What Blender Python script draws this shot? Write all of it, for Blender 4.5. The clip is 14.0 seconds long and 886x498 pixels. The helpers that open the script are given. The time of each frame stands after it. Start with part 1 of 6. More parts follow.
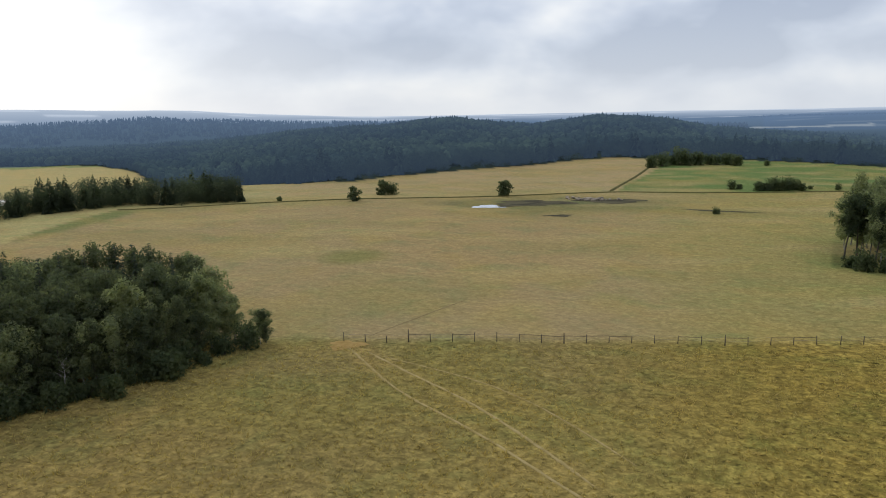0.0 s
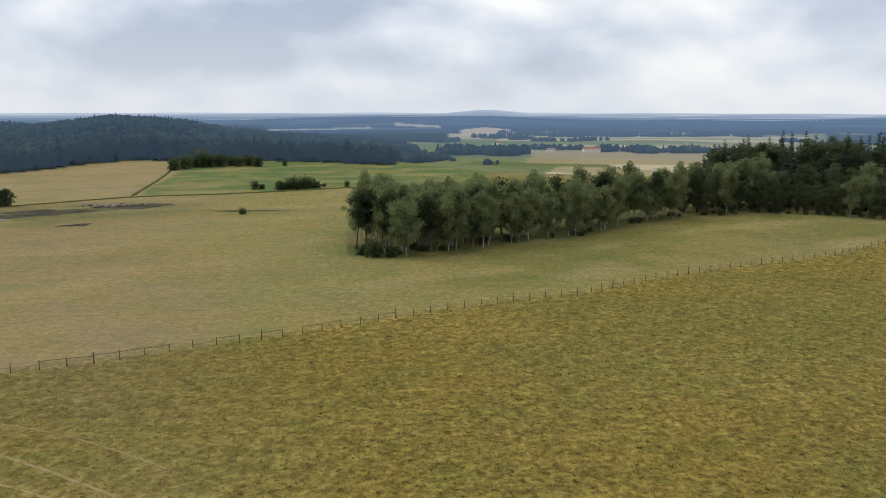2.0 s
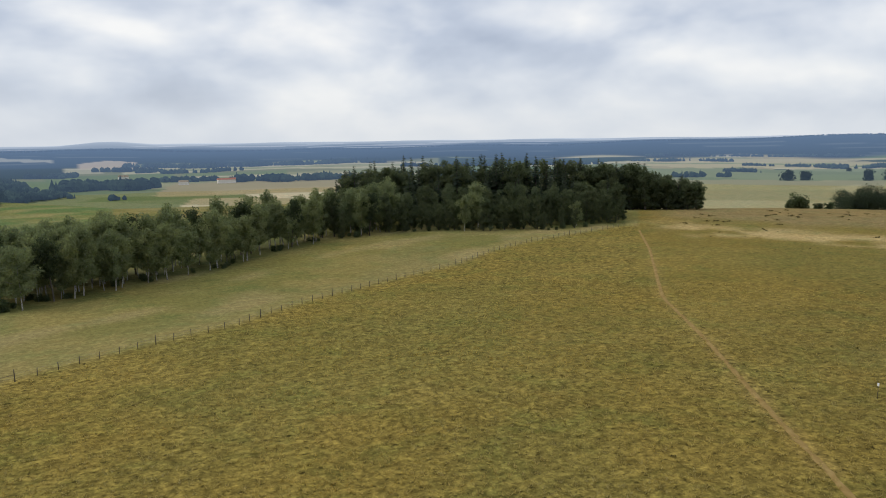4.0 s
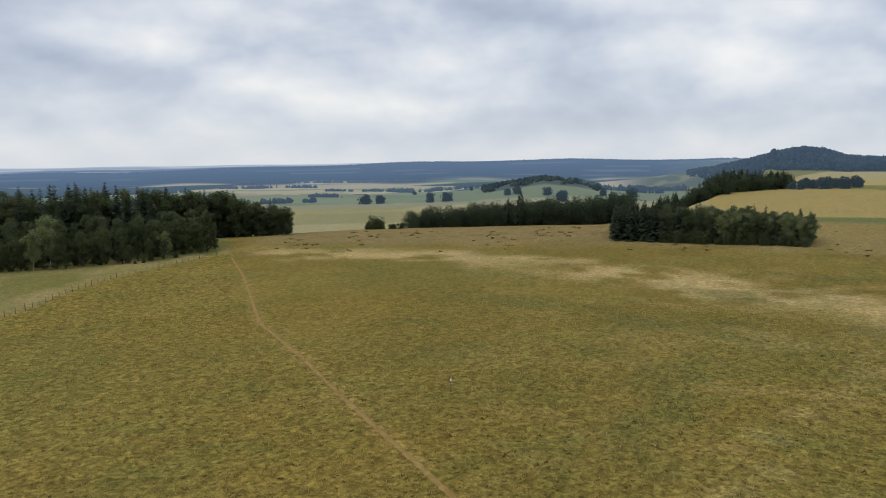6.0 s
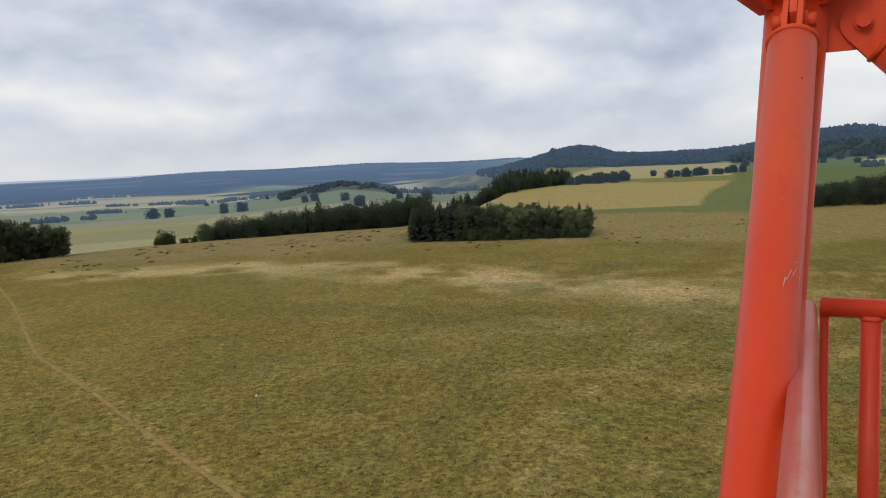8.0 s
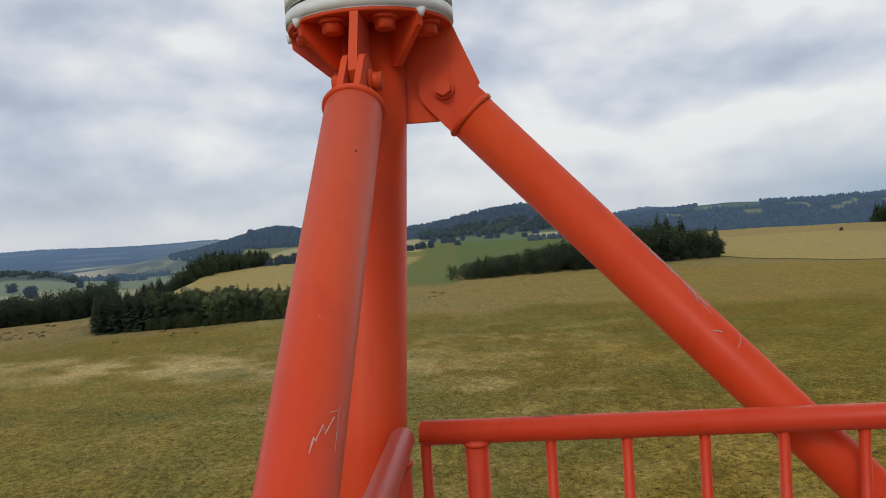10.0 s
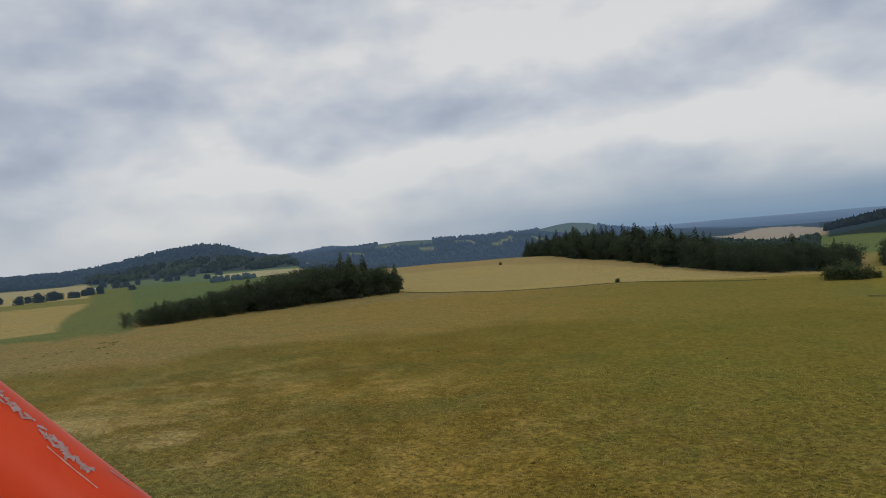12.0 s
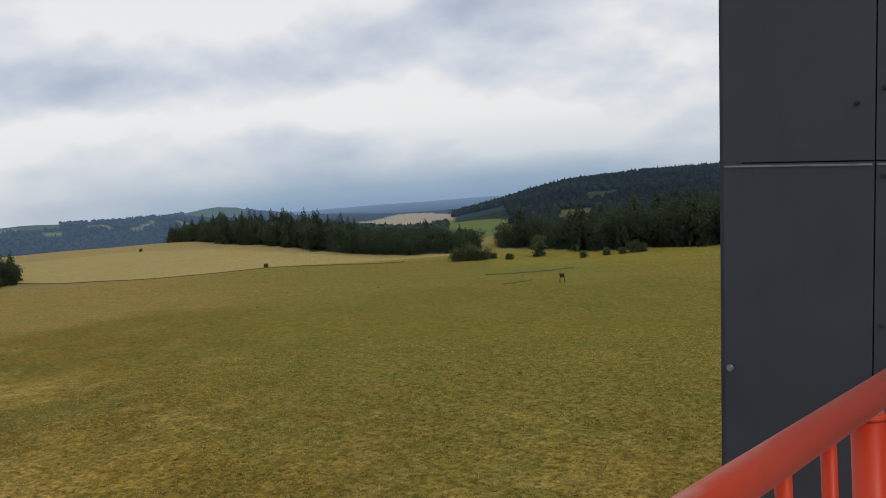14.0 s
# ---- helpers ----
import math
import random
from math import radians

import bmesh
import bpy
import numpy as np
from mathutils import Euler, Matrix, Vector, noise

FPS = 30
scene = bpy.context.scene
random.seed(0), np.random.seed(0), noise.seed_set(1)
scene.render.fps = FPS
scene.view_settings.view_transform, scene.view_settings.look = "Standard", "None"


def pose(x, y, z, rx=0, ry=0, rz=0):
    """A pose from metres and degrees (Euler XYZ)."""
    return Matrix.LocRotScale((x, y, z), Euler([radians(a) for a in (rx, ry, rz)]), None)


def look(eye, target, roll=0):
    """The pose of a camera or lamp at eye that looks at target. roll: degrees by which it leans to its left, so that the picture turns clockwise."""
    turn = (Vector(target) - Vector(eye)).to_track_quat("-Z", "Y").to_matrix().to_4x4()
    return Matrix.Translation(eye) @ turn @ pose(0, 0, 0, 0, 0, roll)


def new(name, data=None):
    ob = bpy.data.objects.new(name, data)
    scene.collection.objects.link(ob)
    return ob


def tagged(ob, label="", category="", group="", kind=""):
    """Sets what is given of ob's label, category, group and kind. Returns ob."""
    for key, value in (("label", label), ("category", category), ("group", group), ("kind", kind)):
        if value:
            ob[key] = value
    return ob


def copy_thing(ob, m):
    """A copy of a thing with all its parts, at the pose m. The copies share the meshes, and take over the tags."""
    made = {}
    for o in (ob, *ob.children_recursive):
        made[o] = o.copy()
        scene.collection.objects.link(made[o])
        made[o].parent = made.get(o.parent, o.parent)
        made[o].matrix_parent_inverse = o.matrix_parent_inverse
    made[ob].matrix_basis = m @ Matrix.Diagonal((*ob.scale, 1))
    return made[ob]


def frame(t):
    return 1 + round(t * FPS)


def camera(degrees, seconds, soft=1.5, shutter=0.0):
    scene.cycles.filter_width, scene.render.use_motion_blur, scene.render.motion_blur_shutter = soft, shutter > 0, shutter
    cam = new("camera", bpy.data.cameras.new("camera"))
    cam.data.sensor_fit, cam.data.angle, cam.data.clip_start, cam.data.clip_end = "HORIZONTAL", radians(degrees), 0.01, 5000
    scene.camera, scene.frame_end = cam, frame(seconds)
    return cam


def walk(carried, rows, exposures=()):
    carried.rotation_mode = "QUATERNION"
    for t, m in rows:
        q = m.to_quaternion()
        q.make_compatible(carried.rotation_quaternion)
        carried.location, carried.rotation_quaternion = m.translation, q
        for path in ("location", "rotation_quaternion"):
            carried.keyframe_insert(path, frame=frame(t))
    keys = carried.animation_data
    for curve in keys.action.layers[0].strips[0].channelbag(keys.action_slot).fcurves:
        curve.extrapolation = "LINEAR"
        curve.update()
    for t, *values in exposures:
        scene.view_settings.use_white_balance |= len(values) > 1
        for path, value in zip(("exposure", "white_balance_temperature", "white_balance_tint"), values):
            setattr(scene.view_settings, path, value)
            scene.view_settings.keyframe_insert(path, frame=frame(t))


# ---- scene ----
cam = camera(59.71, 14.0, soft=1.0)
PATH = [
    (0, (-0.760, 0.225, 32.000), (-5.303, 8.959, 30.247), -1.15),
    (0.5, (-0.757, 0.224, 32.000), (-4.158, 9.475, 30.309), -0.39),
    (1, (-0.754, 0.223, 32.000), (-2.835, 9.842, 30.229), -1.25),
    (1.5, (-0.751, 0.222, 32.000), (-1.258, 10.080, 30.399), -0.88),
    (2, (-0.748, 0.221, 32.000), (0.432, 9.989, 30.214), 0.04),
    (2.5, (-0.745, 0.220, 32.000), (2.129, 9.681, 30.510), 1.58),
    (2.7, (-0.744, 0.220, 32.000), (2.597, 9.536, 30.572), 1.31),
    (4.8, (-0.731, 0.215, 32.000), (6.293, 7.193, 30.595), -1.10),
    (5, (-0.730, 0.215, 32.000), (6.773, 6.686, 30.644), -1.05),
    (5.5, (-0.720, 0.212, 32.000), (7.623, 5.568, 30.691), -0.98),
    (6, (-0.710, 0.208, 32.000), (8.142, 4.710, 30.829), -0.78),
    (6.5, (-0.704, 0.207, 32.008), (8.396, 4.182, 30.832), -0.45),
    (7, (-0.674, 0.200, 32.021), (8.822, 3.166, 31.005), -2.08),
    (7.2, (-0.600, 0.189, 32.009), (8.997, 2.747, 30.847), -2.28),
    (9.3, (-0.069, 0.054, 31.988), (9.881, 0.935, 31.508), -2.97),
    (9.5, (-0.006, 0.004, 31.994), (9.986, 0.198, 31.636), -3.42),
    (10, (0.106, -0.110, 32.001), (9.945, -1.860, 31.642), -3.73),
    (10.5, (0.302, -0.221, 32.001), (9.654, -3.758, 31.831), -4.02),
    (11, (0.450, -0.317, 32.013), (9.247, -5.072, 31.969), -4.39),
    (11.5, (0.524, -0.478, 32.005), (9.034, -5.730, 32.040), -5.25),
    (12, (0.581, -0.690, 32.009), (8.942, -6.174, 31.870), -4.55),
    (12.5, (0.635, -0.872, 31.979), (8.233, -7.339, 31.309), -5.53),
    (13, (0.704, -1.057, 31.971), (7.078, -8.751, 31.558), -3.28),
    (13.5, (0.759, -1.259, 31.964), (6.316, -9.555, 31.431), -2.90),
    (14, (0.724, -1.473, 31.941), (5.902, -10.001, 31.273), -3.95),
]
walk(cam, [(t, look(eye, target, roll)) for t, eye, target, roll in PATH],
     exposures=[(0, 0.10), (2.7, 0.14), (4.8, -0.02), (7.2, -0.03), (9.5, -0.13), (11, -0.26), (12, -0.41), (12.6, -0.36), (13.0, -0.31), (13.5, -0.37), (14, -0.15)])

# ---- sky, sun ----
world = bpy.data.worlds.new("overcast_sky")
scene.world = world
world.use_nodes = True
wn, wl = world.node_tree.nodes, world.node_tree.links
wn.clear()


def wnode(kind, **values):
    n = wn.new(kind)
    for k, v in values.items():
        n.inputs[k].default_value = v
    return n


def wmath(op, a, b=None):
    n = wn.new("ShaderNodeMath")
    n.operation = op
    for i, v in enumerate((a, b)):
        if v is None:
            continue
        if isinstance(v, (int, float)):
            n.inputs[i].default_value = v
        else:
            wl.new(v, n.inputs[i])
    return n.outputs[0]


def wramp(fac, stops):
    n = wn.new("ShaderNodeValToRGB")
    e = n.color_ramp.elements
    while len(e) < len(stops):
        e.new(0.5)
    for el, (p, c) in zip(e, stops):
        el.position, el.color = p, (*c, 1)
    wl.new(fac, n.inputs[0])
    return n.outputs[0]


def wmix(fac, a, b, blend="MIX"):
    n = wn.new("ShaderNodeMix")
    n.data_type, n.blend_type = "RGBA", blend
    for i, v in ((0, fac), (6, a), (7, b)):
        if isinstance(v, (int, float)):
            n.inputs[i].default_value = v
        elif isinstance(v, tuple):
            n.inputs[i].default_value = (*v, 1)
        else:
            wl.new(v, n.inputs[i])
    return n.outputs[2]


SUN_AZ, SUN_EL = 62.0, 38.0
coord = wn.new("ShaderNodeTexCoord")
sep = wn.new("ShaderNodeSeparateXYZ")
wl.new(coord.outputs["Generated"], sep.inputs[0])
zc = wmath("MAXIMUM", sep.outputs[2], 0.0)


def lumps(scale, detail, rough, flat, shift=0.0):
    """Cloud forms, wider than high."""
    m = wn.new("ShaderNodeMapping")
    m.inputs["Scale"].default_value = (1.0, 1.0, flat)
    m.inputs["Location"].default_value = (0.0, 0.0, shift)
    wl.new(coord.outputs["Generated"], m.inputs[0])
    n = wnode("ShaderNodeTexNoise", Scale=scale, Detail=detail, Roughness=rough, Distortion=0.12)
    wl.new(m.outputs[0], n.inputs["Vector"])
    return n.outputs[0]


def sheet(scale, detail, rough, warp, lift):
    """Cloud forms of a level deck, closer together towards the horizon."""
    over = wmath("ADD", zc, lift)
    flat = wn.new("ShaderNodeCombineXYZ")
    wl.new(wmath("DIVIDE", sep.outputs[0], over), flat.inputs[0])
    wl.new(wmath("DIVIDE", sep.outputs[1], over), flat.inputs[1])
    n = wnode("ShaderNodeTexNoise", Scale=scale, Detail=detail, Roughness=rough, Distortion=warp)
    wl.new(flat.outputs[0], n.inputs["Vector"])
    return n.outputs[0]


body, puff = lumps(2.4, 3.0, 0.45, 2.4), lumps(5.2, 4.0, 0.48, 1.9)
above = lumps(5.2, 4.0, 0.48, 1.9, 0.06)
rolls = sheet(0.8, 3.5, 0.45, 0.25, 0.22)
cloud = wmath("ADD", wmath("MULTIPLY", body, 0.42), wmath("ADD", wmath("MULTIPLY", puff, 0.30), wmath("MULTIPLY", rolls, 0.28)))
# lit upper sides of the puffs
cloud = wmath("ADD", cloud, wmath("MULTIPLY", wmath("SUBTRACT", puff, above), 0.30))
# thicker and thinner banks of the cloud deck: bearing, height, half widths (degrees), change
BANKS = [(38, 4.6, 13, 2.4, -0.13), (20, 4.4, 14, 2.2, -0.13), (6, 6.0, 10, 2.0, -0.10), (-4, 3.2, 14, 1.3, -0.11), (-29, 5.4, 9, 1.5, -0.08), (-92, 3.6, 9, 1.2, -0.07), (-67, 10.5, 5, 1.8, -0.08),
         (-120, 12, 14, 3, 0.05), (-129.6, 9.5, 5, 1.2, -0.08), (-103, 10.5, 6, 2.5, -0.02), (-150, 5.0, 14, 1.6, 0.05), (55, 4, 10, 4, 0.14), (-11, 8, 9, 2.0, 0.12), (-54, 9, 14, 2.5, 0.01),
         (-30, 1.8, 40, 0.8, 0.02), (-76, 9, 6, 2, -0.07), (-82, 9.5, 6, 3, -0.09), (-66, 15, 7, 3, 0.09), (-122, 6.5, 7, 2.0, 0.08), (-117, 2, 9, 0.9, 0.08), (-147, 7, 13, 2.4, 0.14), (-146, 13, 14, 3, 0.05), (-78, 13, 12, 4, 0.02)]
bearing = wmath("MULTIPLY", wmath("ARCTAN2", wmath("MULTIPLY", sep.outputs[0], -1.0), sep.outputs[1]), 57.2958)
rise = wmath("MULTIPLY", wmath("ARCSINE", sep.outputs[2]), 57.2958)
for b_az, b_el, b_wide, b_high, change in BANKS:
    u = wmath("POWER", wmath("ABSOLUTE", wmath("DIVIDE", wmath("SUBTRACT", bearing, b_az), b_wide)), 2.0)
    v = wmath("POWER", wmath("ABSOLUTE", wmath("DIVIDE", wmath("SUBTRACT", rise, b_el), b_high)), 2.0)
    near = wmath("POWER", 2.718, wmath("MULTIPLY", wmath("ADD", u, v), -1.0))
    cloud = wmath("ADD", cloud, wmath("MULTIPLY", near, change))
deck = wramp(cloud, [(0.35, (0.42, 0.48, 0.60)), (0.43, (0.545, 0.605, 0.72)), (0.51, (0.73, 0.77, 0.84)), (0.60, (0.95, 0.948, 0.945))])
# paler band above the horizon
haze = wramp(zc, [(0.0, (0.7, 0.7, 0.7)), (0.05, (0.3, 0.3, 0.3)), (0.12, (0.0, 0.0, 0.0))])
deck = wmix(haze, deck, (0.70, 0.745, 0.80))
# a rain-blue band low in the south-east
rain = wn.new("ShaderNodeVectorMath")
rain.operation = "DOT_PRODUCT"
wl.new(coord.outputs["Generated"], rain.inputs[0])
rain.inputs[1].default_value = (-math.sin(radians(-147)), math.cos(radians(-147)), 0)
low = wramp(zc, [(0.0, (1.0, 1.0, 1.0)), (0.02, (0.85, 0.85, 0.85)), (0.05, (0.3, 0.3, 0.3)), (0.10, (0, 0, 0))])
side = wramp(rain.outputs["Value"], [(0.87, (0, 0, 0)), (0.985, (0.9, 0.9, 0.9))])
deck = wmix(wmix(1.0, low, side, "MULTIPLY"), deck, (0.215, 0.36, 0.54))
# brighter towards the veiled sun
sun_dir = Vector((-math.sin(radians(SUN_AZ)) * math.cos(radians(7)), math.cos(radians(SUN_AZ)) * math.cos(radians(7)), math.sin(radians(7))))
dot = wn.new("ShaderNodeVectorMath")
dot.operation = "DOT_PRODUCT"
wl.new(coord.outputs["Generated"], dot.inputs[0])
dot.inputs[1].default_value = sun_dir
glow = wramp(dot.outputs["Value"], [(0.86, (0, 0, 0)), (0.97, (0.22, 0.22, 0.22)), (1.0, (0.7, 0.7, 0.7))])
deck = wmix(glow, deck, (1.25, 1.24, 1.22))
sky = wn.new("ShaderNodeTexSky")
sky.sky_type = "NISHITA"
sky.sun_disc = False
sky.sun_elevation, sky.sun_rotation = radians(SUN_EL), radians(-SUN_AZ)
blue = wmix(1.0, sky.outputs[0], (0.1, 0.1, 0.1), "MULTIPLY")
total = wmix(0.92, blue, deck)
bg = wn.new("ShaderNodeBackground")
wl.new(total, bg.inputs[0])
bg.inputs[1].default_value = 1.0
out = wn.new("ShaderNodeOutputWorld")
wl.new(bg.outputs[0], out.inputs[0])

sun = new("sun", bpy.data.lights.new("sun", "SUN"))
sun.data.energy, sun.data.angle, sun.data.color = 1.0, radians(18), (1.0, 0.95, 0.88)
sun.matrix_world = look((0, 0, 60), (60 * math.sin(radians(SUN_AZ)), -60 * math.cos(radians(SUN_AZ)), 60 - 60 * math.tan(radians(SUN_EL))))

# ---- materials ----
def material(name, rough=0.8, metal=0.0):
    m = bpy.data.materials.new(name)
    m.use_nodes = True
    b = m.node_tree.nodes["Principled BSDF"]
    b.inputs["Roughness"].default_value, b.inputs["Metallic"].default_value = rough, metal
    return m, m.node_tree.nodes, m.node_tree.links, b


def put(links, value, socket):
    if isinstance(value, (int, float)):
        socket.default_value = value
    elif isinstance(value, tuple):
        socket.default_value = (*value, 1) if len(value) == 3 else value
    else:
        links.new(value, socket)


def nmix(nodes, links, fac, a, b, blend="MIX"):
    n = nodes.new("ShaderNodeMix")
    n.data_type, n.blend_type = "RGBA", blend
    for i, v in ((0, fac), (6, a), (7, b)):
        put(links, v, n.inputs[i])
    return n.outputs[2]


def nnoise(nodes, links, scale, detail=4.0, rough=0.55, vector=None, distortion=0.0):
    n = nodes.new("ShaderNodeTexNoise")
    n.inputs["Scale"].default_value, n.inputs["Detail"].default_value, n.inputs["Roughness"].default_value = scale, detail, rough
    n.inputs["Distortion"].default_value = distortion
    if vector is None:
        c = nodes.get("Texture Coordinate") or nodes.new("ShaderNodeTexCoord")
        vector = c.outputs["Object"]
    links.new(vector, n.inputs["Vector"])
    return n.outputs[0]


def nrange(nodes, links, value, a, b, c=0.0, d=1.0):
    n = nodes.new("ShaderNodeMapRange")
    links.new(value, n.inputs[0])
    for i, v in enumerate((a, b, c, d)):
        n.inputs[i + 1].default_value = v
    return n.outputs[0]


def nbump(nodes, links, height, strength, distance, bsdf):
    n = nodes.new("ShaderNodeBump")
    n.inputs["Strength"].default_value, n.inputs["Distance"].default_value = strength, distance
    links.new(height, n.inputs["Height"])
    links.new(n.outputs[0], bsdf.inputs["Normal"])


def stretched(nodes, links, scale, rot=0.0):
    c = nodes.get("Texture Coordinate") or nodes.new("ShaderNodeTexCoord")
    m = nodes.new("ShaderNodeMapping")
    m.inputs["Scale"].default_value = scale
    m.inputs["Rotation"].default_value = (0, 0, rot)
    links.new(c.outputs["Object"], m.inputs[0])
    return m.outputs[0]


def ground_material():
    """Meadow: the crop colour from the mesh, with drier and greener patches, tussocks and fine grain."""
    m, n, l, b = material("meadow", 0.95)
    a = n.new("ShaderNodeAttribute")
    a.attribute_name = "crop"
    base = a.outputs["Color"]
    wide = nnoise(n, l, 0.016, 5, 0.6)
    mid = nnoise(n, l, 0.09, 5, 0.65, distortion=0.6)
    streak = nnoise(n, l, 1.0, 5, 0.65, stretched(n, l, (0.07, 0.5, 0.2), radians(12)))
    brown = nnoise(n, l, 0.24, 5, 0.62, distortion=0.4)
    tuft = nnoise(n, l, 1.35, 3, 0.55, distortion=0.2)
    fine = nnoise(n, l, 3.6, 4, 0.62)
    strand = nnoise(n, l, 4.6, 2, 0.5, distortion=0.5)
    hole = nnoise(n, l, 1.5, 3, 0.5, distortion=0.3)
    col = nmix(n, l, nrange(n, l, wide, 0.42, 0.62), base, nmix(n, l, 1.0, base, (1.09, 1.02, 0.94), "MULTIPLY"))
    col = nmix(n, l, nrange(n, l, mid, 0.48, 0.66, 0.0, 0.8), col, nmix(n, l, 1.0, base, (0.78, 0.92, 0.86), "MULTIPLY"))
    col = nmix(n, l, nrange(n, l, brown, 0.50, 0.68, 0.0, 0.6), col, nmix(n, l, 1.0, base, (1.0, 0.91, 0.87), "MULTIPLY"))
    col = nmix(n, l, nrange(n, l, streak, 0.50, 0.70, 0.0, 0.5), col, nmix(n, l, 1.0, base, (1.30, 1.24, 1.18), "MULTIPLY"))
    clump = nnoise(n, l, 0.62, 5, 0.62, distortion=0.5)

    def times(a_, b_):
        k = n.new("ShaderNodeMath")
        k.operation = "MULTIPLY"
        l.new(a_, k.inputs[0])
        l.new(b_, k.inputs[1])
        return k.outputs[0]

    light = times(nrange(n, l, tuft, 0.36, 0.62, 0.68, 1.28), nrange(n, l, fine, 0.34, 0.66, 0.80, 1.17))
    light = times(light, nrange(n, l, clump, 0.38, 0.62, 0.69, 1.26))
    light = times(light, nrange(n, l, strand, 0.56, 0.72, 1.0, 1.5))
    # shaded gaps between tussocks put into the colour as sparse dark spots
    heap = times(light, nrange(n, l, hole, 0.60, 0.67, 1.0, 0.38))
    scaled = n.new("ShaderNodeVectorMath")
    scaled.operation = "SCALE"
    l.new(col, scaled.inputs[0])
    calm = n.new("ShaderNodeMix")
    l.new(a.outputs["Alpha"], calm.inputs[0])
    calm.inputs[2].default_value = 1.0
    l.new(heap, calm.inputs[3])
    l.new(calm.outputs[0], scaled.inputs["Scale"])
    col = scaled.outputs[0]
    l.new(col, b.inputs["Base Color"])
    b.inputs["Specular IOR Level"].default_value = 0.03
    nbump(n, l, clump, 1.0, 0.30, b)
    return m


def foliage(name, dark, light, scale=0.5, spread=(1.3, 1.18, 0.95)):
    """Leaves: two greens, by clump and by tree."""
    m, n, l, b = material(name, 0.7)
    g, o = n.new("ShaderNodeNewGeometry"), n.new("ShaderNodeObjectInfo")
    isl = g.outputs["Random Per Island"]
    noise_ = nnoise(n, l, scale, 3, 0.6)
    col = nmix(n, l, nrange(n, l, isl, 0, 1, 0.15, 0.85), dark, light)
    col = nmix(n, l, nrange(n, l, noise_, 0.4, 0.65), col, nmix(n, l, 1.0, col, spread, "MULTIPLY"))
    col = nmix(n, l, nrange(n, l, o.outputs["Random"], 0.0, 1.0, 0.0, 0.6), col, nmix(n, l, 1.0, col, (0.7, 0.78, 0.85), "MULTIPLY"))
    l.new(col, b.inputs["Base Color"])
    b.inputs["Specular IOR Level"].default_value = 0.2
    t, mix = n.new("ShaderNodeBsdfTranslucent"), n.new("ShaderNodeMixShader")
    l.new(nmix(n, l, 1.0, col, (1.25, 1.3, 0.9), "MULTIPLY"), t.inputs[0])
    mix.inputs[0].default_value = 0.55
    l.new(b.outputs[0], mix.inputs[1])
    l.new(t.outputs[0], mix.inputs[2])
    l.new(mix.outputs[0], n["Material Output"].inputs[0])
    return m


def bark(name, a, c, scale=6.0):
    m, n, l, b = material(name, 0.9)
    v = stretched(n, l, (scale, scale, scale * 0.35))
    t = nnoise(n, l, 1.0, 5, 0.65, v)
    l.new(nmix(n, l, nrange(n, l, t, 0.45, 0.6), a, c), b.inputs["Base Color"])
    nbump(n, l, t, 0.6, 0.02, b)
    return m


def plain(name, colour, other, scale, rough=0.85, metal=0.0, bump=0.0):
    m, n, l, b = material(name, rough, metal)
    t = nnoise(n, l, scale, 5, 0.62)
    l.new(nmix(n, l, nrange(n, l, t, 0.38, 0.66), colour, other), b.inputs["Base Color"])
    if rough >= 0.9:
        b.inputs["Specular IOR Level"].default_value = 0.04
    if bump:
        nbump(n, l, t, 0.5, bump, b)
    return m


def painted(name, colour, faded, wear, rough, worn_lit_top=0.0):
    """Old enamel on steel: faded bands, fine orange-peel, chips and scuffs."""
    m, n, l, b = material(name, rough)
    big_, run = nnoise(n, l, 3.0, 4, 0.55), nnoise(n, l, 1.0, 4, 0.6, stretched(n, l, (26, 26, 3)))
    fine_, chip = nnoise(n, l, 240, 3, 0.5), nnoise(n, l, 14, 7, 0.72)
    col = nmix(n, l, nrange(n, l, big_, 0.38, 0.66), colour, faded)
    col = nmix(n, l, nrange(n, l, run, 0.55, 0.75, 0, 0.35), col, nmix(n, l, 1.0, colour, (0.72, 0.66, 0.66), "MULTIPLY"))
    col = nmix(n, l, nrange(n, l, chip, 0.70, 0.74, 0, 0.7), col, wear)
    # pale upward side: rubbed paint, and sky highlight put into the colour
    if worn_lit_top:
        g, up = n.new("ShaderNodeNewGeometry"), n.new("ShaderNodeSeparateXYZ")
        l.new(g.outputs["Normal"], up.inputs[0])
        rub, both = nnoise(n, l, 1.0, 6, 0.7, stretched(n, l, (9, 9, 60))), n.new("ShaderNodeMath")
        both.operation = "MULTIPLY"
        l.new(nrange(n, l, up.outputs[2], 0.80, 0.97, 0.0, worn_lit_top), both.inputs[0])
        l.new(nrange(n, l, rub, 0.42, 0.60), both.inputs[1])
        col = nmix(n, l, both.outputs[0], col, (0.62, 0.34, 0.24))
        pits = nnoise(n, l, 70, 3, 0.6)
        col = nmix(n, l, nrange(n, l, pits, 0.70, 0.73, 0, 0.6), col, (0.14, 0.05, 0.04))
    l.new(col, b.inputs["Base Color"])
    l.new(nrange(n, l, big_, 0.3, 0.7, rough - 0.08, rough + 0.14), b.inputs["Roughness"])
    b.inputs["Specular IOR Level"].default_value = 0.3 if worn_lit_top else 0.22
    b.inputs["Sheen Weight"].default_value, b.inputs["Sheen Roughness"].default_value = (0.0 if max(colour) < 0.2 else 0.08), 0.35
    nbump(n, l, fine_, 0.08, 0.001, b)
    return m


